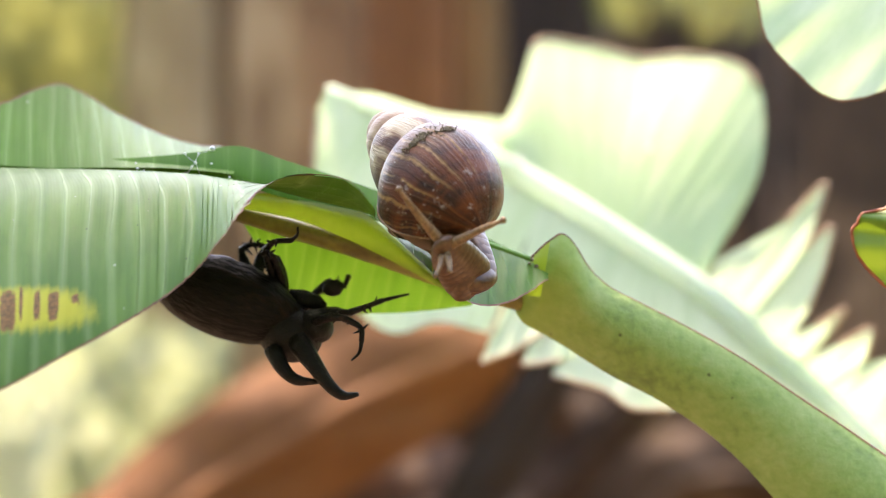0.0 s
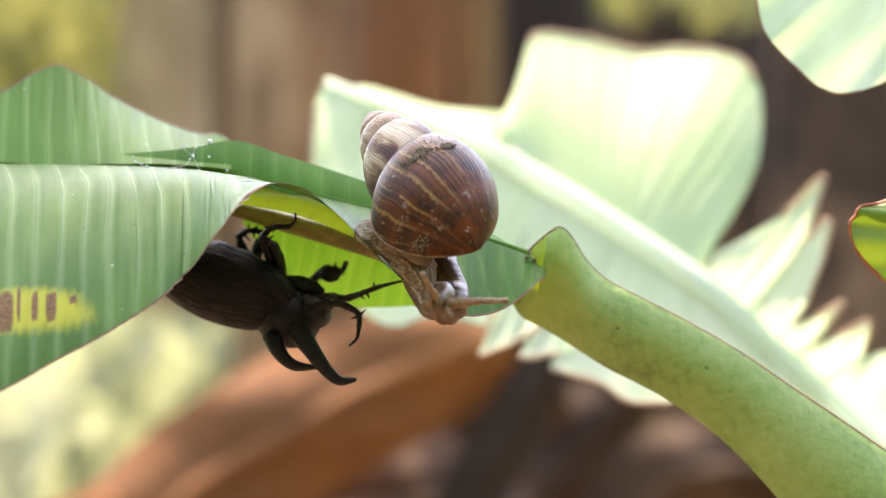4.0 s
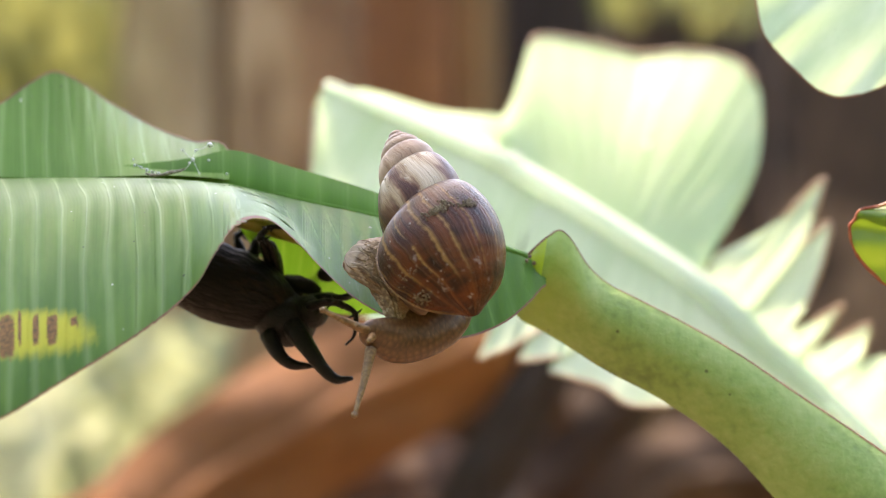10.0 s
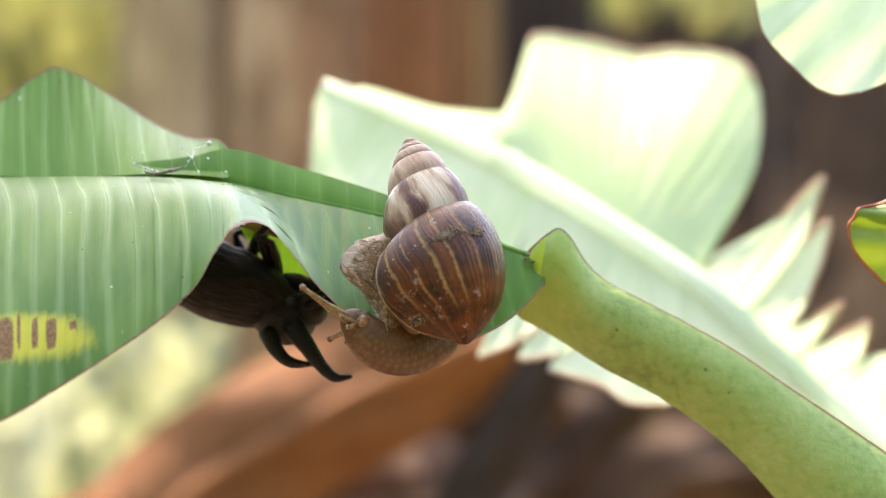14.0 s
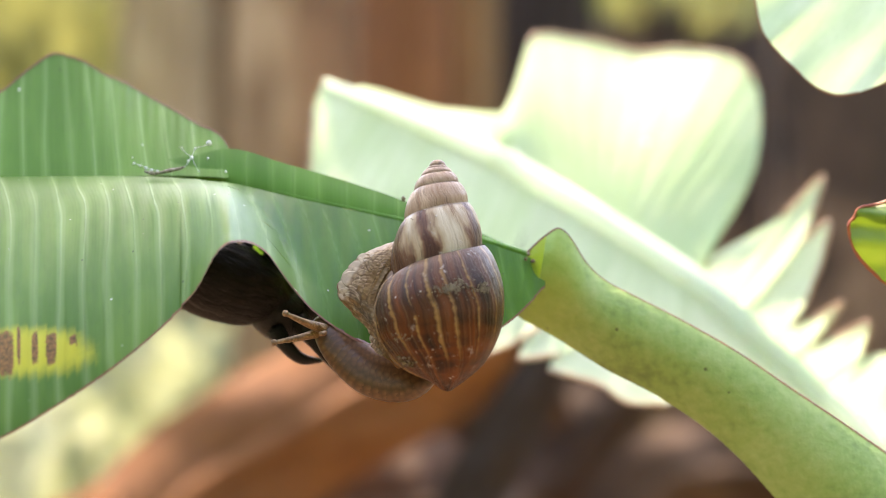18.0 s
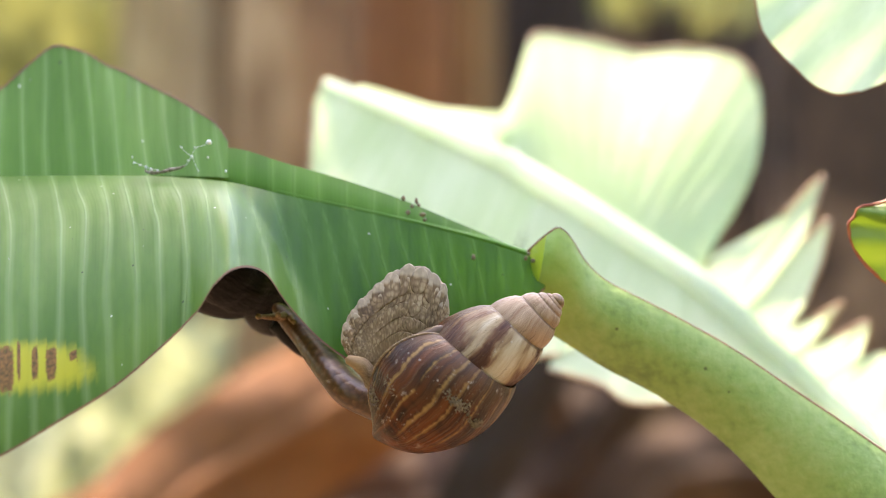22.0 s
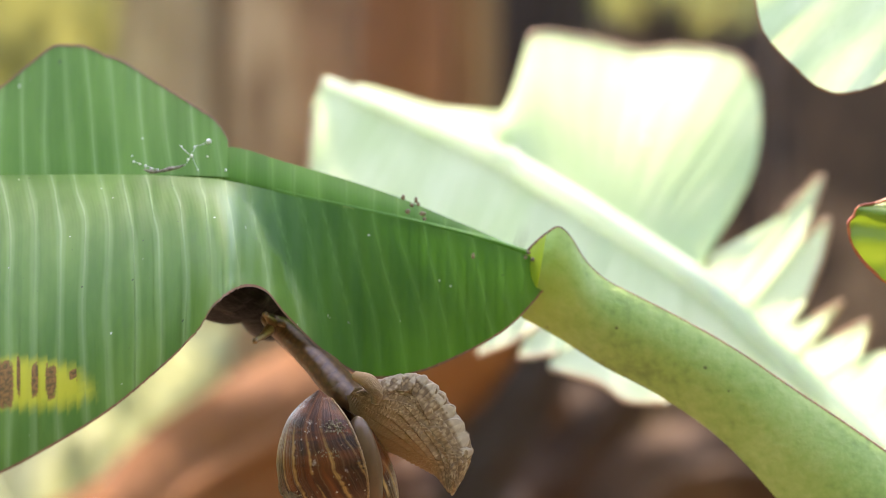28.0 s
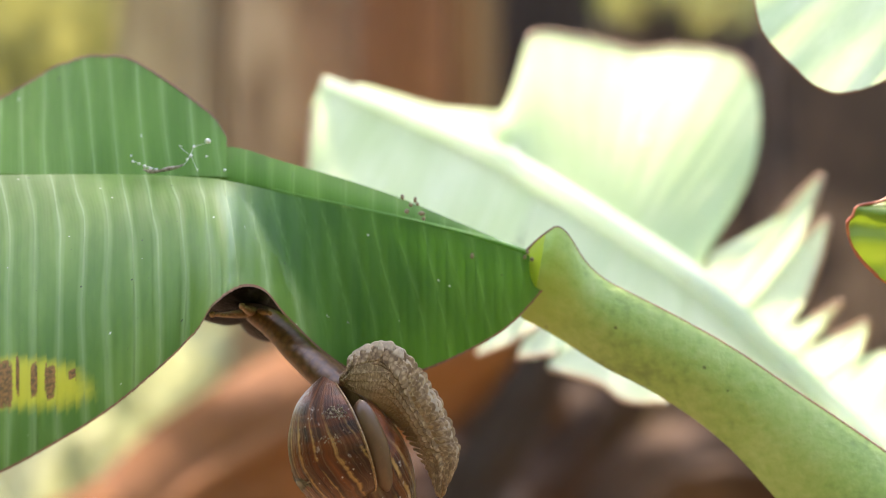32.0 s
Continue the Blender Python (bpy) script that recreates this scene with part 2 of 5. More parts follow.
def table(rows, x):
    """Smooth reading of a small table of (x, y)."""
    xs, ys = [r[0] for r in rows], [r[1] for r in rows]
    if x <= xs[0]:
        return ys[0]
    if x >= xs[-1]:
        return ys[-1]
    j = max(i for i in range(len(xs)) if xs[i] <= x)
    slope = [(ys[min(i + 1, len(ys) - 1)] - ys[max(i - 1, 0)]) / (xs[min(i + 1, len(xs) - 1)] - xs[max(i - 1, 0)]) for i in (j, j + 1)]
    h = xs[j + 1] - xs[j]
    f = (x - xs[j]) / h
    return ((2 * f ** 3 - 3 * f * f + 1) * ys[j] + (f ** 3 - 2 * f * f + f) * h * slope[0]
            + (3 * f * f - 2 * f ** 3) * ys[j + 1] + (f ** 3 - f * f) * h * slope[1])


def blend(rows, t):
    """Straight reading of (t, tuple) rows."""
    if t <= rows[0][0]:
        return rows[0][1]
    for (t0, a), (t1, b) in zip(rows, rows[1:]):
        if t <= t1:
            f = (t - t0) / (t1 - t0)
            f = f * f * (3 - 2 * f) * 0.35 + f * 0.65
            return tuple(x + (y - x) * f for x, y in zip(a, b))
    return rows[-1][1]


def grid(fn, nu, nv, uv=None, closed=False):
    """A sheet from fn(u, v) with u, v from 0 to 1."""
    bm = bmesh.new()
    lay = bm.loops.layers.uv.new("UVMap")
    rows = [[bm.verts.new(fn(i / nu, j / nv)) for j in range(nv if closed else nv + 1)] for i in range(nu + 1)]
    for i in range(nu):
        for j in range(nv):
            k = (j + 1) % nv if closed else j + 1
            f = bm.faces.new((rows[i][j], rows[i + 1][j], rows[i + 1][k], rows[i][k]))
            f.smooth = True
            for loop, (p, q) in zip(f.loops, ((i, j), (i + 1, j), (i + 1, j + 1), (i, j + 1))):
                loop[lay].uv = uv(p / nu, q / nv) if uv else (p / nu, q / nv)
    return bm


def tube(points, radii, sides=12, n=None, flat=1.0, cap=True, uv=None):
    """A round bar along a smooth line; radii is a list spread over its length or a number."""
    n = n or max(4, 4 * (len(points) - 1))
    line = spline(points, n)
    up = Vector((0.13, 0.2, 1)).normalized()
    rings = []
    for i, p in enumerate(line):
        d = (line[min(i + 1, n)] - line[max(i - 1, 0)]).normalized()
        a = d.cross(up)
        if a.length < 0.05:
            a = d.cross(Vector((1, 0, 0)))
        a.normalize()
        b = a.cross(d).normalized()
        r = radii if isinstance(radii, (int, float)) else float(np.interp(i / n, np.linspace(0, 1, len(radii)), radii))
        rings.append((p, a * r, b * r * flat))
    bm = grid(lambda u, v: rings[round(u * n)][0] + rings[round(u * n)][1] * math.cos(v * math.tau) + rings[round(u * n)][2] * math.sin(v * math.tau),
              n, sides, uv, closed=True)
    if cap:
        bm.verts.ensure_lookup_table()
        ends = {k: [bm.verts[k * sides + j] for j in range(sides)] for k in (0, n)}
        for k, ring in ends.items():
            c = bm.verts.new(rings[k][0] + (rings[k][0] - rings[abs(k - 1)][0]).normalized() * rings[k][1].length * 0.5)
            for j in range(sides):
                bm.faces.new((ring[j], ring[(j + 1) % sides], c)).smooth = True
    return bm


def blob(rx, ry, rz, rough=0.0, scale=1.0, seg=20, shift=(0, 0, 0)):
    """A lumpy rounded body."""
    bm = bmesh.new()
    bmesh.ops.create_uvsphere(bm, u_segments=seg, v_segments=max(6, seg // 2), radius=1)
    for v in bm.verts:
        q = 1 + rough * noise.noise(v.co * scale + Vector(shift) * 7.3)
        v.co = Vector((v.co.x * rx * q, v.co.y * ry * q, v.co.z * rz * q))
    for f in bm.faces:
        f.smooth = True
    return bm


def join(*many):
    """One bmesh out of several."""
    out = bmesh.new()
    for bm in many:
        me = bpy.data.meshes.new("t")
        bm.to_mesh(me)
        bm.free()
        out.from_mesh(me)
        bpy.data.meshes.remove(me)
    return out


def part(name, bm, material, parent=None, label=""):
    me = bpy.data.meshes.new(name)
    bmesh.ops.recalc_face_normals(bm, faces=bm.faces)
    bm.to_mesh(me)
    bm.free()
    me.materials.append(material)
    ob = new(name, me)
    ob.parent = parent
    if label:
        ob["label"] = label
    return ob


def thing(name, at, label, category, group="", kind=""):
    ob = new(name)
    ob.location = at
    ob.empty_display_size = 0.01
    return tagged(ob, label, category, group, kind)


def loft(inner, outer, bulge=0.0, n=24, m=10):
    """A leaf lobe between a line on the midrib and an outer line (grid places with depth)."""
    a, b = spline([plan(*p) for p in inner], n), spline([plan(*p) for p in outer], n)

    def at(u, v):
        i = round(u * n)
        p = a[i].lerp(b[i], v)
        wave = 0.0012 * math.sin(u * 21 + v * 2) * v
        return p + Vector((0, -bulge * 0.001 * math.sin(v * math.pi) - wave, 0))

    lay = []
    for i in range(n + 1):
        lay.append(((a[i] - a[0]).length / 0.15, (b[i] - a[i]).length / 0.15))
    return grid(at, n, m, lambda u, v: (inner[0][0] / 1000 + lay[round(u * n)][0], lay[round(u * n)][1] * v))


def edge_bar(points, r, n=40):
    return tube([plan(*p) for p in points], r, 6, n)

# ---- the banana leaf under the snail ----
RIB = [(-120, 316), (0, 313), (250, 312), (360, 318), (420, 326), (520, 350), (640, 376), (760, 404), (860, 430), (940, 456)]
RIB_DEEP = [(-120, 7), (0, 7), (300, 6), (450, 6), (700, 8), (940, 10)]
# free edge of the lower half of the blade, hanging (late) and lifted (early)
EDGE = {
    0: [(-120, 752), (0, 708), (100, 650), (200, 592), (300, 525), (360, 462), (400, 412), (440, 352), (480, 322), (520, 312), (560, 313), (610, 322), (650, 362), (700, 425), (750, 468), (800, 515), (850, 535), (900, 525), (940, 502), (962, 484)],
    3: [(-120, 758), (0, 712), (100, 656), (200, 600), (300, 528), (360, 455), (400, 402), (440, 352), (480, 328), (520, 324), (560, 334), (610, 362), (650, 410), (700, 465), (750, 512), (800, 548), (850, 555), (900, 540), (940, 508), (962, 488)],
    6: [(-120, 775), (0, 732), (100, 668), (200, 607), (300, 540), (360, 472), (400, 415), (440, 373), (480, 362), (520, 385), (560, 430), (610, 485), (650, 515), (700, 545), (750, 565), (800, 580), (850, 578), (900, 555), (940, 520), (962, 496)],
    9: [(-120, 780), (0, 738), (100, 676), (200, 615), (300, 545), (360, 480), (400, 412), (440, 382), (480, 385), (520, 418), (560, 460), (610, 508), (650, 535), (700, 560), (750, 580), (800, 592), (850, 584), (900, 560), (940, 525), (962, 499)],
    13: [(-120, 785), (0, 742), (100, 684), (200, 620), (300, 550), (360, 485), (400, 415), (440, 388), (480, 398), (520, 440), (560, 490), (610, 540), (650, 565), (700, 588), (750, 602), (800, 608), (850, 592), (900, 564), (940, 528), (962, 502)],
    17: [(-120, 806), (0, 765), (100, 708), (200, 642), (300, 560), (360, 490), (390, 430), (430, 415), (470, 430), (520, 500), (560, 545), (610, 580), (650, 600), (700, 615), (750, 622), (800, 618), (850, 598), (900, 568), (940, 532), (962, 505)],
    19: [(-120, 830), (0, 786), (100, 728), (200, 660), (300, 575), (360, 500), (385, 455), (430, 442), (470, 460), (520, 525), (560, 565), (610, 602), (650, 622), (700, 635), (750, 636), (800, 626), (850, 602), (900, 571), (940, 535), (962, 508)],
    21: [(-120, 850), (0, 804), (100, 745), (200, 682), (300, 598), (360, 530), (390, 482), (430, 467), (470, 480), (510, 535), (560, 590), (610, 628), (650, 645), (700, 650), (750, 645), (800, 630), (850, 606), (900, 574), (940, 537), (962, 510)],
    25: [(-120, 860), (0, 812), (100, 755), (200, 692), (300, 605), (350, 555), (385, 502), (430, 480), (470, 492), (510, 545), (560, 600), (610, 638), (650, 655), (700, 658), (750, 650), (800, 632), (850, 608), (900, 576), (940, 538), (962, 512)],
    28: [(-120, 885), (0, 838), (100, 785), (200, 722), (300, 638), (350, 585), (380, 535), (430, 506), (470, 514), (505, 555), (560, 612), (610, 650), (650, 668), (700, 668), (750, 657), (800, 637), (850, 612), (900, 580), (940, 541), (962, 514)],
}
EDGE[32] = EDGE[28]
HANG = [(-120, 38), (250, 40), (330, 44), (390, 46), (440, 38), (480, 30), (540, 20), (620, 12), (800, 8), (962, 10)]   # tilt from hanging when late
CURL = [(-120, 52), (300, 56), (390, 40), (450, 20), (520, 10), (700, 16), (962, 10)]                                            # roundness of the blade, degrees
LIFTED = {0: -28, 3: -24, 6: -16, 9: -10, 13: -5}    # how the flap curls up while it is lifted, degrees
# free edge of the upper half: a wide wing that ends round
WING_EDGE = {
    0: [(-120, 245), (0, 192), (50, 172), (95, 157), (160, 190), (250, 238), (330, 262), (412, 277)],
    3: [(-120, 245), (0, 182), (60, 150), (96, 137), (150, 165), (200, 198), (260, 226), (330, 250), (412, 270)],
    6: [(-120, 240), (0, 176), (60, 135), (100, 121), (150, 150), (210, 192), (270, 223), (330, 246), (412, 265)],
    13: [(-120, 240), (0, 178), (60, 135), (97, 116), (150, 140), (220, 188), (270, 221), (330, 245), (412, 264)],
    17: [(-120, 230), (0, 163), (60, 118), (98, 94), (150, 115), (250, 173), (330, 218), (372, 243), (412, 264)],
    21: [(-120, 230), (0, 160), (60, 110), (100, 80), (150, 93), (250, 145), (350, 195), (385, 228), (412, 263)],
    25: [(-120, 225), (0, 152), (60, 100), (100, 75), (150, 90), (250, 145), (350, 195), (385, 225), (412, 262)],
    28: [(-120, 225), (0, 158), (60, 110), (110, 80), (150, 82), (200, 102), (280, 150), (340, 188), (385, 220), (412, 261)],
    32: [(-120, 240), (0, 175), (60, 146), (120, 112), (180, 96), (230, 106), (300, 148), (350, 185), (385, 215), (412, 261)],
}
REF, WING_REF = 25, 28

leaf = thing("banana_leaf", plan(940, 456, 12), "green banana leaf with a yellow rust stain, folded on its midrib", "leaf")


def level(b, deep):
    """Height on the grid's own plane of a place that lies deeper or nearer."""
    return 441 + (b - 441) * (1 + deep / 1000 / EYE)


S = np.arange(-124.0, 970.0, 4.0)
RIB_B = np.array([table(RIB, x) for x in S])
RIB_D = np.array([table(RIB_DEEP, x) for x in S])


def lower_half():
    """Length of the blade along the midrib, and its tilt and roundness at each time."""
    curl0 = np.radians([table(CURL, x) for x in S])
    tilt0 = np.radians([table(HANG, x) for x in S])
    edge = np.array([table(EDGE[28], x) for x in S])
    full = np.sin(curl0 / 2) / (curl0 / 2)
    span = edge - RIB_B
    for _ in range(8):
        span = level(edge, RIB_D - span * np.tan(tilt0) * 0.15) - level(RIB_B, RIB_D)
    long = np.maximum(10.0, span / (np.cos(tilt0) * full))
    flap = np.clip((S - 430) / 90, 0, 1) * np.clip((900 - S) / 160, 0, 1)
    tilts, curls = {}, {}
    for t, rows in EDGE.items():
        curl = curl0 + flap * math.radians(LIFTED.get(t, 0))
        curl = np.where(np.abs(curl) < 0.01, 0.01, curl)
        full = np.sin(curl / 2) / (curl / 2)
        e = np.array([table(rows, x) for x in S])
        tilt = np.full(len(S), 0.5)
        for _ in range(16):
            drop = (level(e, RIB_D - long * full * np.sin(tilt) * 0.15) - level(RIB_B, RIB_D)) / long
            tilt = 0.5 * tilt + 0.5 * np.arccos(np.clip(drop / full, -0.6, 0.995))
        wide = 6 if t < 15 else 4
        soft = np.convolve(np.pad(tilt, wide, "edge"), np.ones(2 * wide + 1) / (2 * wide + 1), "valid")
        tilts[t], curls[t] = soft, curl
    return long, tilts, curls


def upper_half():
    keep = S < 424
    spans = {t: RIB_B - 12 - np.array([table(rows, x) for x in S]) for t, rows in WING_EDGE.items()}
    long = np.maximum(6.0, np.max(list(spans.values()), axis=0) / 0.85)
    tilts = {t: np.arccos(np.clip(a / long, 0.1, 0.985)) for t, a in spans.items()}
    tilts = {t: np.convolve(np.pad(a, 12, "edge"), np.ones(25) / 25, "valid") for t, a in tilts.items()}
    return long, tilts


LOW, LOW_TILT, LOW_CURL = lower_half()
UP, UP_TILT = upper_half()


def low_place(s, r, t):
    tilt, c = np.interp(s, S, LOW_TILT[t]), np.interp(s, S, LOW_CURL[t])
    a = tilt + c / 2
    l = np.interp(s, S, LOW) * UNIT
    p = plan(s, np.interp(s, S, RIB_B), np.interp(s, S, RIB_D))
    q = min(max(r, 0.0), 1.0)
    ripple = 0.00030 * math.sin(s * 0.185) * math.sin(q * 2.4 + 0.3)
    ridge = 0.0034 * math.exp(-((s - 352 - 85 * q) / 52) ** 2) * math.sin(math.pi * min(1.0, q * 1.1))     # the soft crease beside the notch
    bent = q - max(0.0, (s - 405) / 150)                                # the strip beside the notch turns up along a slanting crease
    if bent > 0 and 330 < s < 560:
        on = min(1.0, (s - 330) / 95)
        on = on * on * (3 - 2 * on)
        ridge += 0.62 * on * (math.sqrt(bent * bent + 0.003) - 0.055) * l * min(1.0, (560 - s) / 60)
    place = p + Vector((0, -l * (math.cos(a - c * r) - math.cos(a)) / c - ripple - ridge, -l * (math.sin(a) - math.sin(a - c * r)) / c))
    place.x = (s - 784) * UNIT * (1 + place.y / EYE)
    return place


def up_place(s, r, t):
    tilt = np.interp(s, S, UP_TILT[t])
    l = np.interp(s, S, UP) * UNIT * r
    p = plan(s, np.interp(s, S, RIB_B) - 12, np.interp(s, S, RIB_D) + 2.5)
    ripple = 0.00018 * math.sin(s * 0.33) * r
    back_by = l * (math.sin(tilt) + 0.10 * r) + ripple
    place = p + Vector((0, back_by, l * math.cos(tilt)))
    place.z += (place.z - HEIGHT) * back_by / EYE
    place.x = (s - 784) * UNIT * (1 + place.y / EYE)
    return place


def rigid(a, b):
    """The turn and shift that carry the places a nearest to b."""
    ca, cb = a.mean(0), b.mean(0)
    u, _, vt = np.linalg.svd((a - ca).T @ (b - cb))
    d = np.sign(np.linalg.det(vt.T @ u.T))
    r = vt.T @ np.diag((1, 1, d)) @ u.T
    m = Matrix(r.tolist()).to_4x4()
    m.translation = Vector(cb) - m.to_3x3() @ Vector(ca)
    return m


def blade_pieces(place, long, times, strips, bands, u_shift, v_scale, REF, skin=M_LEAF):
    """A blade in narrow strips between the veins, each of a few hinged pieces that keep their shape.
    Returns the pieces with their poses in the leaf's space at each time."""
    made = []
    home = leaf.matrix_basis.inverted()
    for k, (s0, s1) in enumerate(strips):
        for j in range(bands):
            r0, r1 = j / bands, (j + 1) / bands
            over = 0.03 / bands if j < bands - 1 else 0.0
            centre = place((s0 + s1) / 2, (r0 + r1) / 2, REF)
            shade = 0.09 * ((k % 2) + 2 * (j % 2)) * UNIT
            ns, nr = 3, 18 // bands
            rim = j == bands - 1
            lap = 2.4 if 425 < s0 < 642 and bands > 1 else 1.3 if s0 > 640 else 0.7

            def at(u, v, s0=s0, s1=s1, r0=r0, r1=r1, lap=lap):
                s = s0 - lap + (s1 - s0 + 2 * lap) * u
                r = r0 + (r1 + over - r0) * v
                if place is up_place and j == 0 and v == 0:
                    r = -0.08
                return place(s, r, REF) - centre + Vector((0, shade, 0))

            bm = grid(at, ns, nr, lambda u, v: ((s0 + (s1 - s0) * u) / 1000 + u_shift, (r0 + (r1 - r0) * v) * np.interp((s0 + s1) / 2, S, long) / 1000 * v_scale))
            if rim:
                for i in range(ns):
                    a, b = [s0 - lap + (s1 - s0 + 2 * lap) * q / ns for q in (i, i + 1)]
                    q = []
                    for s, e in ((a, -1.6), (b, -1.6), (b, 2.8), (a, 2.8)):
                        q.append(bm.verts.new(place(s, 1 + e / max(20, np.interp(s, S, long)), REF) - centre + Vector((0, -2.0 * UNIT + shade, 0))))
                    f = bm.faces.new(q)
                    f.material_index = 1
            bm.faces.ensure_lookup_table()
            bm.normal_update()
            bmesh.ops.reverse_faces(bm, faces=[f for f in bm.faces if f.normal.y > 0])
            me = bpy.data.meshes.new("blade_strip")
            bm.to_mesh(me)
            bm.free()
            me.materials.append(skin)
            me.materials.append(M_RIM)
            norm = []
            for i in range(ns + 1):
                for jj in range(nr + 1):
                    s = s0 - lap + (s1 - s0 + 2 * lap) * i / ns
                    r = r0 + (r1 + over - r0) * jj / nr
                    e = 0.02
                    n = (place(s + 3, r, REF) - place(s - 3, r, REF)).cross(place(s, r + e, REF) - place(s, r - e, REF)).normalized()
                    norm.append(n if n.y < 0 else -n)
            norm += [norm[-1]] * (len(me.vertices) - len(norm))
            me.normals_split_custom_set_from_vertices(norm)
            ob = new("blade_strip", me)
            ob.parent = leaf
            probe = [(s0 + (s1 - s0) * a, r0 + (r1 - r0) * b) for a in (0, 0.5, 1) for b in ((0, 0, 0, 0.5, 1) if j == 0 else (0, 0.5, 1))]
            ref = np.array([place(s, r, REF) for s, r in probe])
            rows = []
            for t in sorted(times):
                m = rigid(ref, np.array([place(s, r, t) for s, r in probe]))
                rows.append((t, home @ m @ Matrix.Translation(centre)))
            made.append((ob, rows))
    return made


LOW_CUTS = [-120 + 17 * i for i in range(27)] + [339 + 9 * i for i in range(1, 11)] + [429 + 4.5 * i for i in range(1, 48)] + [640.5 + 17 * i for i in range(1, 20)]
LOW_CUTS = [x for x in LOW_CUTS if x < 965]
UP_CUTS = [-120 + 17 * i for i in range(10)] + [33 + 10 * i for i in range(1, 38)]
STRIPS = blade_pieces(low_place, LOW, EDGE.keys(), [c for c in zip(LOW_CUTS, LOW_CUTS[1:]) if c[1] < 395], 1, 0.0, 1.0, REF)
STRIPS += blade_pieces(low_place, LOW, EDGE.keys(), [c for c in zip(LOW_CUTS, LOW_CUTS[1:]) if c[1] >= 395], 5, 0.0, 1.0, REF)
WING = blade_pieces(up_place, UP, WING_EDGE.keys(), [c for c in zip(UP_CUTS, UP_CUTS[1:]) if c[1] < 412], 1, 0.4, 0.6, WING_REF, M_WING)


def rib_line(dx, db, dd):
    return [plan(x + dx, table(RIB, x) + db, table(RIB_DEEP, x) + dd) for x in range(-118, 941, 66)]


def in_leaf(ob):
    ob.matrix_basis = leaf.matrix_basis.inverted() @ ob.matrix_basis
    return ob


BORDER = [(-124, 303), (60, 300), (180, 293), (260, 286), (340, 276), (410, 263), (500, 288), (600, 317), (700, 350), (800, 391), (880, 425), (935, 450)]


def border_sheet(u, v):
    x = -124 + u * 1060
    lo, hi = table(RIB, x) + 9, table(BORDER, x)
    y = lo + (hi - lo) * v
    deep = table(RIB_DEEP, x) + 2.0 + 0.105 * (lo - hi) * v ** 1.3 - 0.5 * math.sin(v * math.pi)
    return plan(x, y, deep)


in_leaf(part("torn_border", grid(border_sheet, 100, 8, lambda u, v: (0.276 + u * 1.06, v * 0.05)), M_BORDER, leaf, "narrow torn strip along the midrib"))
in_leaf(part("midrib", tube(rib_line(0, -3, 3.2), [4 * UNIT, 4 * UNIT, 4 * UNIT, 5 * UNIT, 8 * UNIT], 14, 64, 0.8), M_RIB, leaf, "bright green grooved midrib"))
in_leaf(part("keel", tube([plan(x, y, d) for x, y, d in ((380, 375, 13), (500, 405, 14), (640, 440, 15), (780, 482, 17), (960, 530, 22))],
                          [16 * UNIT, 22 * UNIT, 26 * UNIT, 28 * UNIT, 30 * UNIT], 18, 40, 0.8), M_KEEL, leaf, "yellow-green underside of the midrib"))
# the underside of the blade beside the midrib, seen while the flap is up
UNDER_TOP, UNDER_LOW = [(420, 345), (520, 348), (600, 366), (640, 378), (700, 425), (790, 500)], [(405, 372), (520, 392), (600, 420), (700, 466), (790, 512)]


def underside(u, v):
    x = 412 + 375 * u
    hi, lo = table(UNDER_TOP, x), table(UNDER_LOW, x)
    return plan(x, hi + (lo - hi) * v, 9.6 - 1.8 * math.sin(v * math.pi))


in_leaf(part("underside", grid(underside, 30, 8, lambda u, v: (0.41 + 0.36 * u, 0.09 * v)), M_UNDER, leaf, "olive-yellow underside of the blade"))
# the far lower border, folded down behind the midrib, lit through
in_leaf(part("folded_border", loft([(415, 385, 18), (560, 415, 20), (700, 455, 20), (850, 500, 19)], [(450, 440, 24), (540, 540, 30), (680, 552, 30), (830, 535, 24)], 3),
             M_LIT, leaf, "yellow-green leaf border lit through"))

# ---- the stalk ----
STALK_TOP = [(930, 452, 14), (950, 432, 10), (972, 414, 9), (990, 406, 9), (1010, 424, 10), (1036, 465, 12), (1070, 497, 12), (1120, 524, 11), (1200, 565, 10), (1300, 622, 9), (1400, 690, 8), (1500, 757, 8), (1600, 828, 8), (1760, 950, 8)]
STALK_LOW = [(905, 540, 22), (920, 562, 21), (945, 576, 20), (970, 590, 19), (1000, 608, 18), (1040, 634, 16), (1080, 658, 15), (1120, 678, 14), (1170, 705, 13), (1240, 752, 12), (1300, 803, 11), (1360, 868, 10), (1420, 940, 10), (1520, 1070, 10)]


def stalk_sheet(u, v):
    n = 90
    a, b = STALK_A[round(u * n)], STALK_B[round(u * n)]
    p = a.lerp(b, v)
    half = (a - b).length / 2
    out = math.sin(math.pi * min(1, v * 0.93 + 0.07)) ** 0.8
    return p + Vector((0, -half * 0.6 * out * min(1, 0.35 + u * 5), 0))


STALK_A, STALK_B = spline([plan(*p) for p in STALK_TOP], 90), spline([plan(*p) for p in STALK_LOW], 90)
stalk = thing("leaf_stalk", plan(1300, 720, 8), "thick pale green banana leaf stalk with a brown rim", "plant stalk")


def in_thing(ob, owner):
    ob.matrix_basis = owner.matrix_basis.inverted() @ ob.matrix_basis
    return ob


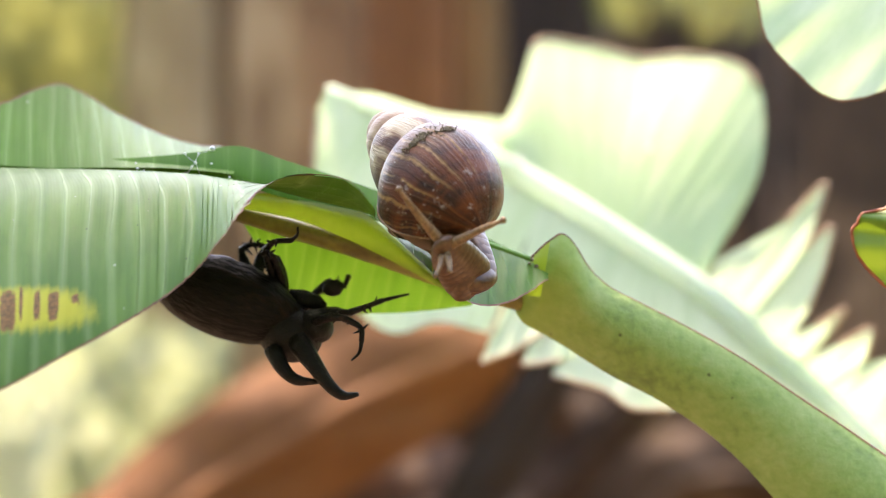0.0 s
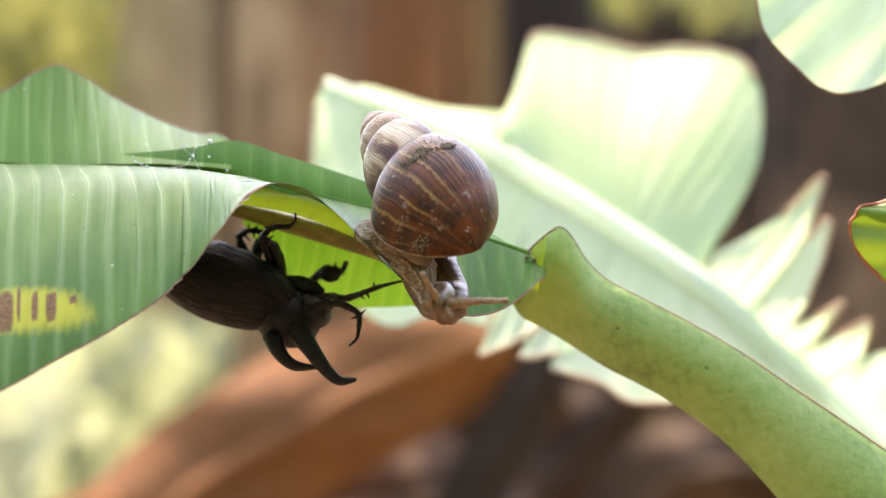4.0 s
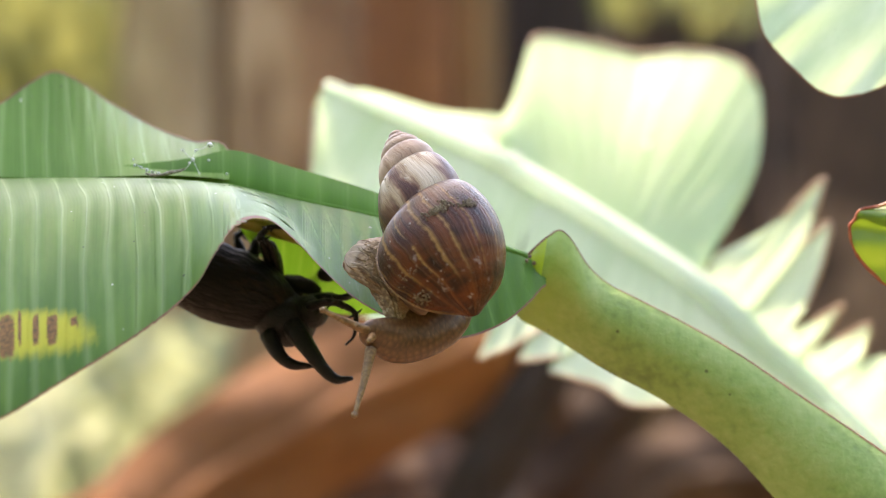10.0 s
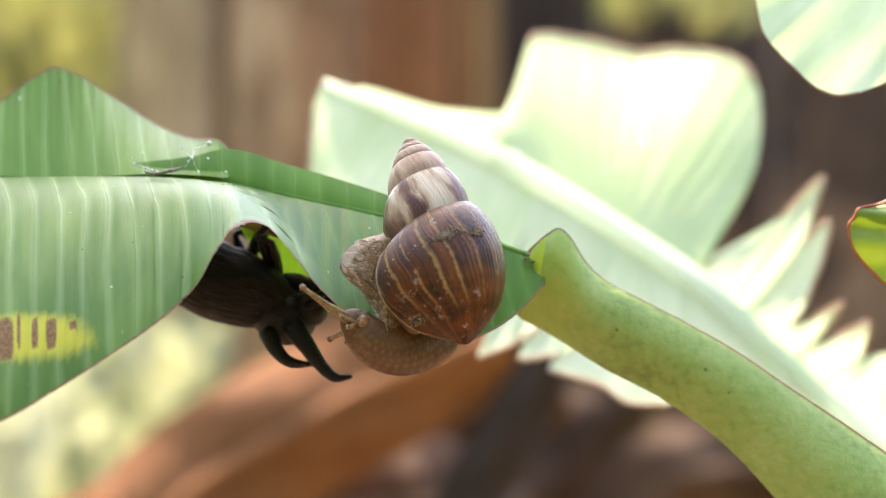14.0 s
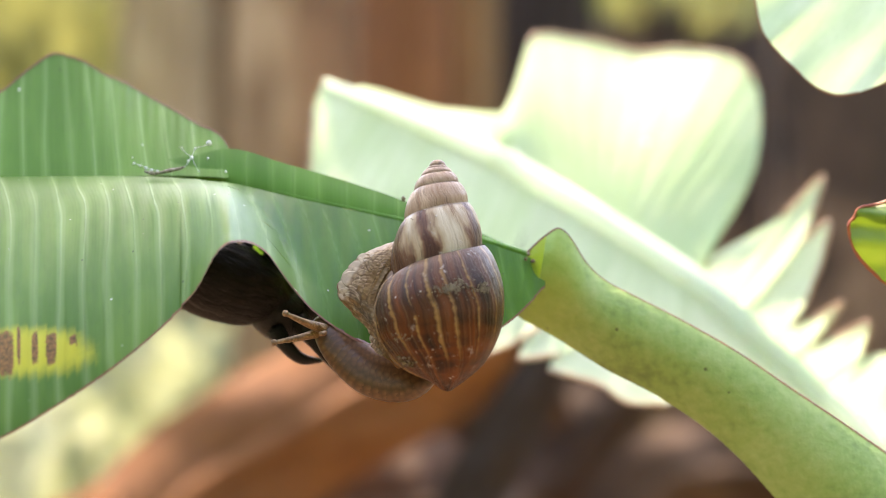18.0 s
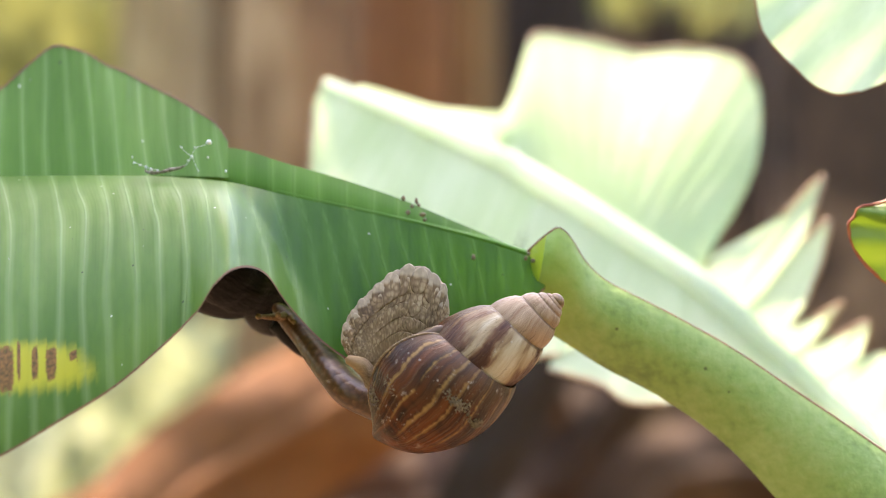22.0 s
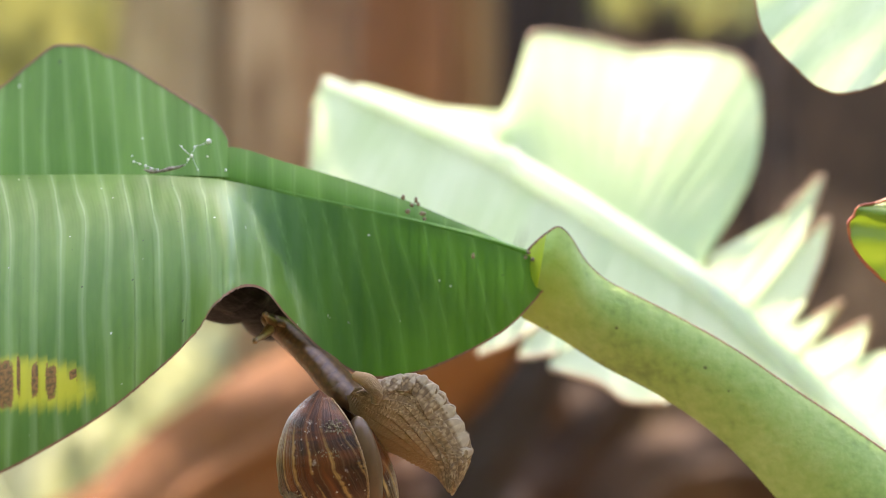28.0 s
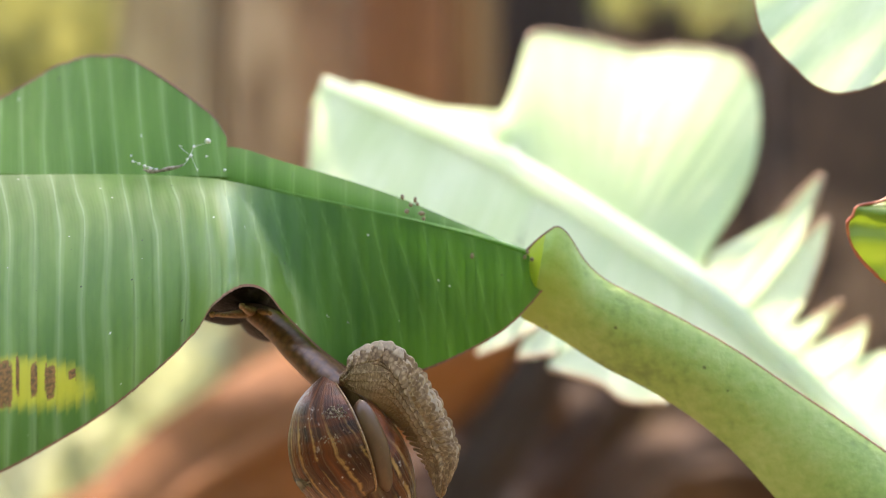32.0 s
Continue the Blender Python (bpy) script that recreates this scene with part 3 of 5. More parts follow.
in_thing(part("sheath", grid(lambda u, v: stalk_sheet((12 + 78 * u) / 90, v), 78, 24), M_STEM, stalk), stalk)
in_thing(part("sheath_end", grid(lambda u, v: stalk_sheet(u * 12 / 90, v * 0.62), 12, 16), M_TIP, stalk, "thin yellow-green flared sheath end"), stalk)
in_thing(part("sheath_base", grid(lambda u, v: stalk_sheet(u * 12 / 90, 0.62 + v * 0.38), 12, 10), M_STEM, stalk), stalk)


def stalk_inside(u, v):
    n = 90
    a, b = STALK_A[round(u * n)], STALK_B[round(u * n)]
    half = (a - b).length / 2
    return a.lerp(b, v) + Vector((0, half * 0.35 * math.sin(math.pi * v) + 0.001, 0))


in_thing(part("sheath_back", grid(lambda u, v: stalk_inside((16 + 74 * u) / 90, v), 74, 10), M_STEM, stalk), stalk)
in_thing(part("rim", tube([p + Vector((0, -0.0004, 0)) for p in STALK_A[::3]], [3.6 * UNIT, 3.0 * UNIT, 2.2 * UNIT, 3.6 * UNIT, 5 * UNIT], 6, 90), M_RIM, stalk, "thin dry brown rim"), stalk)

# ---- the sunlit leaf behind ----
far_leaf = thing("torn_banana_leaf", plan(1200, 480, 120), "pale sunlit banana leaf torn into ragged strips", "leaf")
D = 200
FAR_RIB = [(575, 148, D), (700, 200, D), (870, 275, D), (1000, 350, D - 4), (1100, 415, D - 6), (1240, 510, D - 10), (1340, 600, D - 13), (1450, 700, D - 16), (1600, 850, D - 18)]
LOBES = [
    ("upper_band", [(600, 160, D), (700, 200, D), (800, 240, D), (885, 284, D)], [(600, 166, D + 13), (650, 156, D + 18), (770, 190, D + 22), (890, 202, D + 26)], 2),
    ("broad_lobe", [(876, 278, D), (960, 325, D), (1040, 372, D - 4), (1120, 428, D - 6), (1180, 470, D - 8), (1236, 508, D - 10)],
     [(886, 205, D + 14), (905, 172, D + 23), (922, 120, D + 40), (937, 72, D + 56), (962, 60, D + 66), (1050, 72, D + 69), (1132, 92, D + 69), (1200, 86, D + 66),
      (1300, 102, D + 59), (1340, 150, D + 50), (1347, 230, D + 36), (1332, 310, D + 26), (1292, 390, D + 14), (1238, 462, D - 3)], 6),
    ("torn_strip", [(1236, 508, D - 10), (1275, 545, D - 10), (1310, 575, D - 10)], [(1262, 452, D - 8), (1385, 382, D - 16), (1455, 314, D - 21), (1440, 375, D - 23), (1420, 425, D - 18)], 1),
    ("torn_strip", [(1305, 570, D - 10), (1335, 598, D - 12), (1372, 630, D - 13)], [(1418, 430, D - 26), (1466, 392, D - 31), (1455, 460, D - 31), (1425, 540, D - 26), (1388, 585, D - 18)], 1),
    ("torn_strip", [(1370, 628, D - 13), (1385, 642, D - 13), (1400, 655, D - 13)], [(1385, 588, D - 18), (1440, 565, D - 21), (1490, 538, D - 26), (1462, 580, D - 21), (1415, 625, D - 18)], 1),
    ("torn_strip", [(1398, 652, D - 13), (1420, 672, D - 14), (1440, 690, D - 14)], [(1412, 628, D - 18), (1480, 598, D - 23), (1538, 572, D - 29), (1528, 625, D - 23), (1500, 660, D - 21)], 1),
    ("torn_strip", [(1438, 688, D - 14), (1500, 748, D - 16), (1600, 850, D - 18)], [(1500, 655, D - 18), (1560, 625, D - 21), (1640, 640, D - 23), (1660, 700, D - 23), (1700, 800, D - 23)], 1),
    ("lower_lobe", [(575, 148, D), (640, 172, D), (720, 208, D), (800, 242, D), (880, 280, D), (960, 325, D)],
     [(556, 185, D - 3), (546, 300, D - 10), (560, 400, D - 18), (620, 530, D - 26), (690, 580, D - 31), (770, 560, D - 34), (860, 580, D - 34)], 4),
    ("torn_strip", [(955, 322, D), (985, 342, D - 3), (1020, 362, D - 4)], [(880, 565, D - 39), (846, 632, D - 47), (905, 610, D - 44), (960, 575, D - 39)], 1),
    ("torn_strip", [(1015, 358, D - 4), (1050, 382, D - 5), (1090, 408, D - 6)], [(955, 570, D - 39), (918, 636, D - 47), (990, 628, D - 44), (1020, 610, D - 39)], 1),
    ("torn_strip", [(1085, 405, D - 6), (1140, 442, D - 8), (1200, 482, D - 9)], [(1015, 612, D - 42), (972, 655, D - 47), (1060, 680, D - 47), (1110, 712, D - 47), (1180, 716, D - 47), (1200, 690, D - 39)], 1),
    ("torn_strip", [(1195, 480, D - 9), (1320, 580, D - 12), (1450, 700, D - 16)], [(1200, 700, D - 39), (1280, 740, D - 42), (1400, 790, D - 42), (1520, 830, D - 39)], 1),
]
# whiter copy of the far leaf's green, sun glare in the colour
M_STRIP = leaf_material("leaf_sunlit_strip", (0.44, 0.60, 0.37), (0.60, 0.72, 0.53), (0.64, 0.74, 0.58), 0.38, 0.5, False, 0.03, (0.60, 0.72, 0.50), 0.5, spec=0.1)
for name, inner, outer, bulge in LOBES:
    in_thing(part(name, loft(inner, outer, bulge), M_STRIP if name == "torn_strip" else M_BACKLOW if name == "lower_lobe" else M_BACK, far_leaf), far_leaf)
for a, b, r in ((858, 246, 9), (912, 273, 9), (1145, 252, 6), (870, 262, 5)):
    drop = part("dew_drop", blob(r * UNIT, r * UNIT, r * UNIT, 0.1, 2, 14), M_DEW)
    drop.location = plan(a, b, D - 5)
    tagged(drop, "dew drop painted white as a sun glint", "dew drop", "dew drops")
in_thing(part("midrib", tube([plan(*p) for p in FAR_RIB], [12 * UNIT, 26 * UNIT, 32 * UNIT, 34 * UNIT, 32 * UNIT], 12, 50), M_BACKRIB, far_leaf, "midrib whitened with sun in its colour"), far_leaf)
in_thing(part("petiole", tube([plan(1590, 838, D - 18), plan(1850, 1150, D - 10), plan(2000, 2200, D + 20), plan(2000, 5400, D + 30)], [16 * UNIT, 22 * UNIT, 40 * UNIT, 60 * UNIT], 10, 40), M_BACKRIB, far_leaf), far_leaf)
for line in ([(937, 72, D + 55), (962, 60, D + 64), (1050, 72, D + 68), (1132, 92, D + 68), (1200, 86, D + 64), (1300, 102, D + 58), (1335, 140, D + 50)],
             [(1385, 382, D - 17), (1455, 314, D - 22), (1440, 375, D - 24)], [(1418, 430, D - 27), (1466, 392, D - 32), (1455, 460, D - 32), (1425, 540, D - 27)],
             [(1440, 565, D - 22), (1490, 538, D - 27), (1462, 580, D - 22)], [(1480, 598, D - 24), (1538, 572, D - 30), (1528, 625, D - 24)],
             [(846, 632, D - 48), (905, 610, D - 45), (960, 575, D - 40)], [(918, 636, D - 48), (990, 628, D - 45)],
             [(972, 655, D - 48), (1060, 680, D - 48), (1110, 712, D - 48), (1180, 716, D - 48)], [(556, 185, D - 4), (546, 300, D - 12)]):
    in_thing(part("dry_edge", edge_bar(line, 5 * UNIT), M_DRYTIP, far_leaf, "dry brown leaf edge"), far_leaf)

# ---- two leaves at the side ----
corner_leaf = thing("broad_leaf", plan(1500, 40, 30), "bright green broad leaf with a thin red edge", "leaf", "side leaves")
EDGE_C = [(1325, -60, 34), (1336, 0, 32), (1345, 45, 30), (1362, 75, 28), (1385, 102, 27), (1410, 125, 26), (1440, 152, 26), (1475, 168, 26), (1510, 166, 27), (1545, 155, 28), (1600, 135, 30)]
in_thing(part("blade", loft([(1420, -90, 40), (1500, -60, 40), (1600, -30, 40), (1700, 0, 40)], EDGE_C, 1.5, 30, 14), M_CORNER, corner_leaf), corner_leaf)
in_thing(part("edge", edge_bar([(a, b, d - 0.3) for a, b, d in EDGE_C], 2.2 * UNIT), M_RIM, corner_leaf, "thin brown-red leaf edge"), corner_leaf)
side_leaf = thing("broad_leaf", plan(1590, 430, 10), "yellow-green broad leaf with a red toothed edge", "leaf", "side leaves")
EDGE_S = [(1600, 340, 12), (1560, 360, 11), (1522, 368, 10), (1512, 385, 10), (1502, 398, 10), (1506, 425, 10), (1520, 455, 10), (1545, 482, 10), (1575, 505, 11), (1640, 530, 12)]
M_SIDE = leaf_material("leaf_yellow", (0.08, 0.17, 0.012), (0.14, 0.22, 0.022), (0.24, 0.3, 0.06), 0.22, 0.45, False, 0.08, (0.20, 0.30, 0.02), 0.4, grain=0.2)
in_thing(part("blade", loft([(1720, 380, 20), (1725, 420, 20), (1730, 470, 20)], EDGE_S, 6, 30, 12), M_SIDE, side_leaf), side_leaf)
M_RED = blotchy("edge_red", [(0, (0.25, 0.03, 0.02)), (1, (0.5, 0.14, 0.04))], 300, 0.5)
in_thing(part("edge", edge_bar([(a, b, d - 0.3) for a, b, d in EDGE_S], 3 * UNIT), M_RED, side_leaf, "red leaf edge"), side_leaf)

# ---- the garden behind ----
M_GROUND = blotchy("ground_litter", [(0, (0.03, 0.022, 0.016)), (0.45, (0.10, 0.065, 0.04)), (0.7, (0.17, 0.12, 0.08)), (1, (0.12, 0.16, 0.04))], 4, 0.95, 0.01, 9)
M_TRUNK = blotchy("dry_sheath", [(0, (0.018, 0.012, 0.008)), (0.5, (0.075, 0.044, 0.026)), (1, (0.28, 0.18, 0.11))], 7, 0.85, 0.002, 3, stretch=(1.3, 1, 0.9), lo=0.38, hi=0.62)
M_TRUNKPALE = blotchy("pale_sheath", [(0, (0.17, 0.110, 0.055)), (0.5, (0.30, 0.215, 0.110)), (1, (0.44, 0.34, 0.19))], 7, 0.85, 0.002, 4, stretch=(1.6, 1, 0.6), lo=0.38, hi=0.62)
M_TRUNKBROWN = blotchy("ochre_sheath", [(0, (0.11, 0.06, 0.022)), (1, (0.27, 0.16, 0.065))], 9, 0.85, 0.002, 6, stretch=(1, 1, 0.25))
M_TRUNKMID = blotchy("grey_sheath", [(0, (0.09, 0.05, 0.028)), (0.5, (0.24, 0.145, 0.072)), (1, (0.42, 0.29, 0.165))], 7, 0.85, 0.002, 4, stretch=(1.8, 1, 0.6), lo=0.38, hi=0.62)
# near-black sheath: the shade between the plants is put into its colour
M_TRUNKDARK = blotchy("shaded_sheath", [(0, (0.014, 0.009, 0.006)), (0.7, (0.04, 0.024, 0.016)), (1, (0.085, 0.055, 0.036))], 8, 0.9, 0.002, 6, stretch=(1, 1, 0.15))
M_RUST = blotchy("rust_leaf", [(0, (0.12, 0.040, 0.012)), (1, (0.30, 0.118, 0.036))], 9, 0.85, 0.001, 6)
# darker copy of the rust leaf, with shade worked into the brown
M_RUSTDARK = blotchy("rust_leaf_shaded", [(0, (0.022, 0.011, 0.006)), (0.6, (0.075, 0.038, 0.018)), (1, (0.17, 0.095, 0.05))], 14, 0.85, 0.001, 6)
# one weed leaf in three brightnesses: sun and dimness are in the colours
M_WEED = leaf_material("weed_sunlit", (0.44, 0.50, 0.34), (0.54, 0.58, 0.44), (0.56, 0.59, 0.46), 0.5, 0.5, False, 0.3, (0.52, 0.59, 0.38), 0.2)
M_WEEDMID = leaf_material("weed_half_lit", (0.27, 0.33, 0.17), (0.40, 0.43, 0.28), (0.44, 0.46, 0.31), 0.5, 0.5, False, 0.3, (0.42, 0.49, 0.29), 0.2)
M_WEEDDIM = leaf_material("weed_dim", (0.09, 0.105, 0.028), (0.19, 0.195, 0.07), (0.24, 0.24, 0.11), 0.5, 0.5, False, 0.3, (0.20, 0.22, 0.075), 0.2)

ground = part("ground", grid(lambda u, v: Vector(((2 * u - 1) ** 3 * 300, -40 + 40 * (1 - (1 - 2 * v) ** 2 if v < 0.5 else 1) + (900 * (2 * v - 1) ** 3 if v > 0.5 else 0), 0.02 * noise.noise(Vector((u * 60, v * 60, 0))))), 90, 90), M_GROUND)
tagged(ground, "dark soil covered with dry brown litter", "ground", kind="structure")


def pseudostem(a0, a1, deep, material, label, lean=0.0):
    """A banana trunk of wrapped dry sheaths that fills the plan from a0 to a1 at that depth."""
    l, r = plan(a0, 441, deep), plan(a1, 441, deep)
    rad = (r.x - l.x) / 2
    top = HEIGHT + 441 * UNIT * (1 + (deep + 200) / 1000 / EYE) + 0.06
    root = thing("banana_plant", Vector(((l.x + r.x) / 2, l.y + rad, 0)), label, "banana plant", "banana plants")
    for k in range(3):
        turn = k * 2.1
        rr = rad * (1.0 - 0.06 * k)

        def at(u, v, turn=turn, rr=rr, k=k):
            ang = turn + u * math.tau * (1.0 if k == 2 else 0.55)
            z = v * top
            q = rr * (1 + 0.05 * math.sin(ang * 5 + v * 3) + 0.12 * (1 - v) ** 2)
            return Vector((math.cos(ang) * q + lean * z, math.sin(ang) * q, z))

        part("sheath", grid(at, 30, 14), material, root)
    return root


# a stand of dry trunks, from the light side to the dark gap
pseudostem(300, 460, 1500, M_TRUNKBROWN, "dark ochre banana trunk")
pseudostem(-400, 0, 2200, M_TRUNKPALE, "pale tan banana trunk wrapped in dry sheaths")
pseudostem(195, 378, 1300, M_TRUNKPALE, "pale tan banana trunk wrapped in dry sheaths")
pseudostem(395, 640, 1000, M_TRUNKMID, "brown banana trunk wrapped in dry sheaths")
pseudostem(632, 800, 850, M_RUST, "red-brown banana trunk wrapped in dry sheaths")
pseudostem(775, 890, 950, M_TRUNKBROWN, "ochre-brown banana trunk wrapped in dry sheaths")
# fills the dark gap; its shade is painted
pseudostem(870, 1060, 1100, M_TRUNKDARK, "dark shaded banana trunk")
pseudostem(1040, 1400, 1500, M_TRUNK, "brown banana trunk wrapped in dry sheaths")
pseudostem(1380, 1700, 1250, M_TRUNK, "brown banana trunk wrapped in dry sheaths")
pseudostem(1650, 2000, 1500, M_TRUNK, "brown banana trunk wrapped in dry sheaths")


def on_ground(a, deep):
    p = plan(a, 441, deep)
    return Vector((p.x, p.y, 0.0))


def hanging(path, wide, material, label, name="dry_leaf"):
    """A dry folded leaf or stalk, a channel along a line."""
    line = spline(path, 30)
    line = [Vector((p.x, p.y, max(0.0, p.z))) for p in line]
    root = thing(name, line[15], label, "dry leaf", "dry leaves")

    def at(u, v):
        i = round(u * 30)
        d = (line[min(i + 1, 30)] - line[max(i - 1, 0)]).normalized()
        side = d.cross(Vector((0, 1, 0))).normalized()
        w = (v - 0.5) * 2
        taper = 0.35 + 0.65 * math.sin(math.pi * (0.12 + 0.8 * u))
        return line[i] + side * w * wide * taper + Vector((0, wide * (0.5 * w * w + 0.1 * math.sin(u * 30 + w * 3)), 0))

    in_thing(part("blade", grid(at, 30, 8), material, root), root)
    in_thing(part("rib", tube(line[::3], wide * 0.16, 8, 30), material, root), root)
    return root


hanging([on_ground(-500, 620), plan(-100, 1400, 620), plan(250, 960, 620), plan(460, 800, 630), plan(680, 680, 640), plan(900, 590, 650), plan(1100, 540, 660)], 0.040, M_RUST, "long rust-brown dry leaf stalk")
hanging([on_ground(200, 800), plan(300, 1500, 800), plan(500, 960, 800), plan(650, 840, 800), plan(820, 740, 800), plan(1000, 690, 800)], 0.040, M_RUSTDARK, "crumpled brown dry leaf")
hanging([on_ground(1060, 1000), plan(1050, 1500, 1000), plan(1060, 980, 1000), plan(1090, 880, 1000), plan(1120, 800, 1000), plan(1150, 730, 1000)], 0.024, M_TRUNKMID, "tan curled dry banana leaf")
hanging([on_ground(600, 900), plan(700, 1500, 900), plan(880, 980, 900), plan(980, 860, 900), plan(1090, 720, 900), plan(1140, 640, 900)], 0.032, M_RUSTDARK, "brown crumpled dry banana leaf")
hanging([on_ground(800, 820), plan(1000, 1400, 820), plan(1120, 930, 820), plan(1250, 840, 820), plan(1400, 850, 820), plan(1600, 930, 820)], 0.032, M_RUSTDARK, "rust-brown curled dry banana leaf")
hanging([on_ground(300, 700), plan(350, 1500, 700), plan(420, 900, 700), plan(560, 930, 700), plan(760, 900, 700), plan(900, 960, 700)], 0.05, M_RUSTDARK, "dark brown banana leaf litter, shade in its colour")
# narrow near-black leaf that paints the shade low between the plants
hanging([on_ground(760, 640), plan(790, 1500, 640), plan(820, 960, 640), plan(880, 800, 640), plan(960, 660, 640), plan(1000, 560, 640)], 0.018, M_TRUNKDARK, "dark banana leaf strip, shade in its colour")


def weeds(a0, a1, b0, b1, deep, count, label, skin=M_WEED, large=0.045):
    """A patch of low plants in the background: many small leaf blades."""
    bm = bmesh.new()
    for _ in range(count):
        c = plan(random.uniform(a0, a1), random.uniform(b0, b1), deep * random.uniform(0.85, 1.25))
        size = random.uniform(0.33 * large, large)
        q = Euler((radians(90) + random.uniform(-0.7, 0.5), random.uniform(-1.2, 1.2), random.uniform(-0.7, 0.7))).to_matrix()
        pts = [c + q @ Vector(p) * size for p in ((0, -1, 0), (0.35, -0.2, 0.1), (0.25, 0.6, 0.1), (0, 1.1, -0.1), (-0.25, 0.6, 0.1), (-0.35, -0.2, 0.1))]
        bm.faces.new([bm.verts.new(p) for p in pts])
    ob = part("weeds", bm, skin)
    return tagged(ob, label, "weeds", kind="stuff")


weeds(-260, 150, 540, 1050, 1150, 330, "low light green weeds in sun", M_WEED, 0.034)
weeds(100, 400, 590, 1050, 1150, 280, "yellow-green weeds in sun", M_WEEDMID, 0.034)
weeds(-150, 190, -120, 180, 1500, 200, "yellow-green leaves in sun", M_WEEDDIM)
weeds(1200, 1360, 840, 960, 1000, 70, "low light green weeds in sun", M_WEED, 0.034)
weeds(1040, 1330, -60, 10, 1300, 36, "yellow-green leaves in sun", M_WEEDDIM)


# ---- an unseen leaf overhead, added to keep the sun off the snail ----
shade_leaf = thing("unseen_shade_leaf", Vector((-0.95, 0.35, 0.0)), "unseen leaf overhead, added to shade the snail", "leaf")
ARCH = [Vector((-0.95, 0.35, 0.0)), Vector((-0.92, 0.34, 0.9)), Vector((-0.75, 0.31, 1.38)), Vector((-0.42, 0.29, 1.54)), Vector((-0.19, 0.285, 1.53)), Vector((-0.03, 0.28, 1.49))]
arch = spline(ARCH, 50)


def overhead(side):
    def at(u, v):
        i = round(24 + u * 26)
        w = 0.130 * math.sin(math.pi * (0.10 + 0.86 * u)) ** 0.5 * v * (1 + 0.06 * math.sin(u * 17 + side))
        return arch[i] + Vector((0, side * w, -0.3 * w * v))
    return at


for side in (-1, 1):
    in_thing(part("blade", grid(overhead(side), 26, 10, lambda u, v: (u * 3 + 1, v)), M_LEAF, shade_leaf), shade_leaf)
in_thing(part("midrib", tube(arch[::2], [0.022, 0.018, 0.014, 0.009, 0.003], 8, 50), M_STEM, shade_leaf), shade_leaf)


def hedge(x0, x1, y0, y1, tall, count, label):
    """Dense banana foliage around the place: many long hanging blades."""
    bm = bmesh.new()
    for _ in range(count):
        c = Vector((random.uniform(x0, x1), random.uniform(y0, y1), random.uniform(0.1, tall)))
        size = random.uniform(0.18, 0.42)
        q = Euler((random.uniform(-0.9, 0.9), random.uniform(-0.9, 0.9), random.uniform(0, 6.3))).to_matrix()
        pts = [c + q @ Vector(p) * size for p in ((0, 0, -1), (0.3, 0.03, -0.4), (0.33, 0.06, 0.3), (0, 0.02, 1.1), (-0.33, 0.06, 0.3), (-0.3, 0.03, -0.4))]
        bm.faces.new([bm.verts.new(p) for p in pts])
    ob = part("hedge", bm, M_HEDGE)
    return tagged(ob, label, "foliage", kind="stuff")


M_HEDGE = leaf_material("hedge_green", (0.04, 0.10, 0.025), (0.09, 0.17, 0.05), (0.2, 0.3, 0.1), 0.3, 0.5, False, 0.2, (0.3, 0.45, 0.05), 0.3)
# out of view in front and at both sides, added to block low sky light
hedge(-3.5, 3.5, -3.2, -2.2, 3.7, 950, "unseen banana foliage added to dim the sky light")
hedge(-3.2, -2.0, -2.4, 2.5, 2.3, 380, "unseen banana foliage added to dim the sky light")
hedge(2.0, 3.2, -2.4, 2.5, 2.3, 380, "unseen banana foliage added to dim the sky light")
hedge(-3.5, 3.5, 3.2, 4.2, 1.7, 420, "green foliage far behind the trunks")

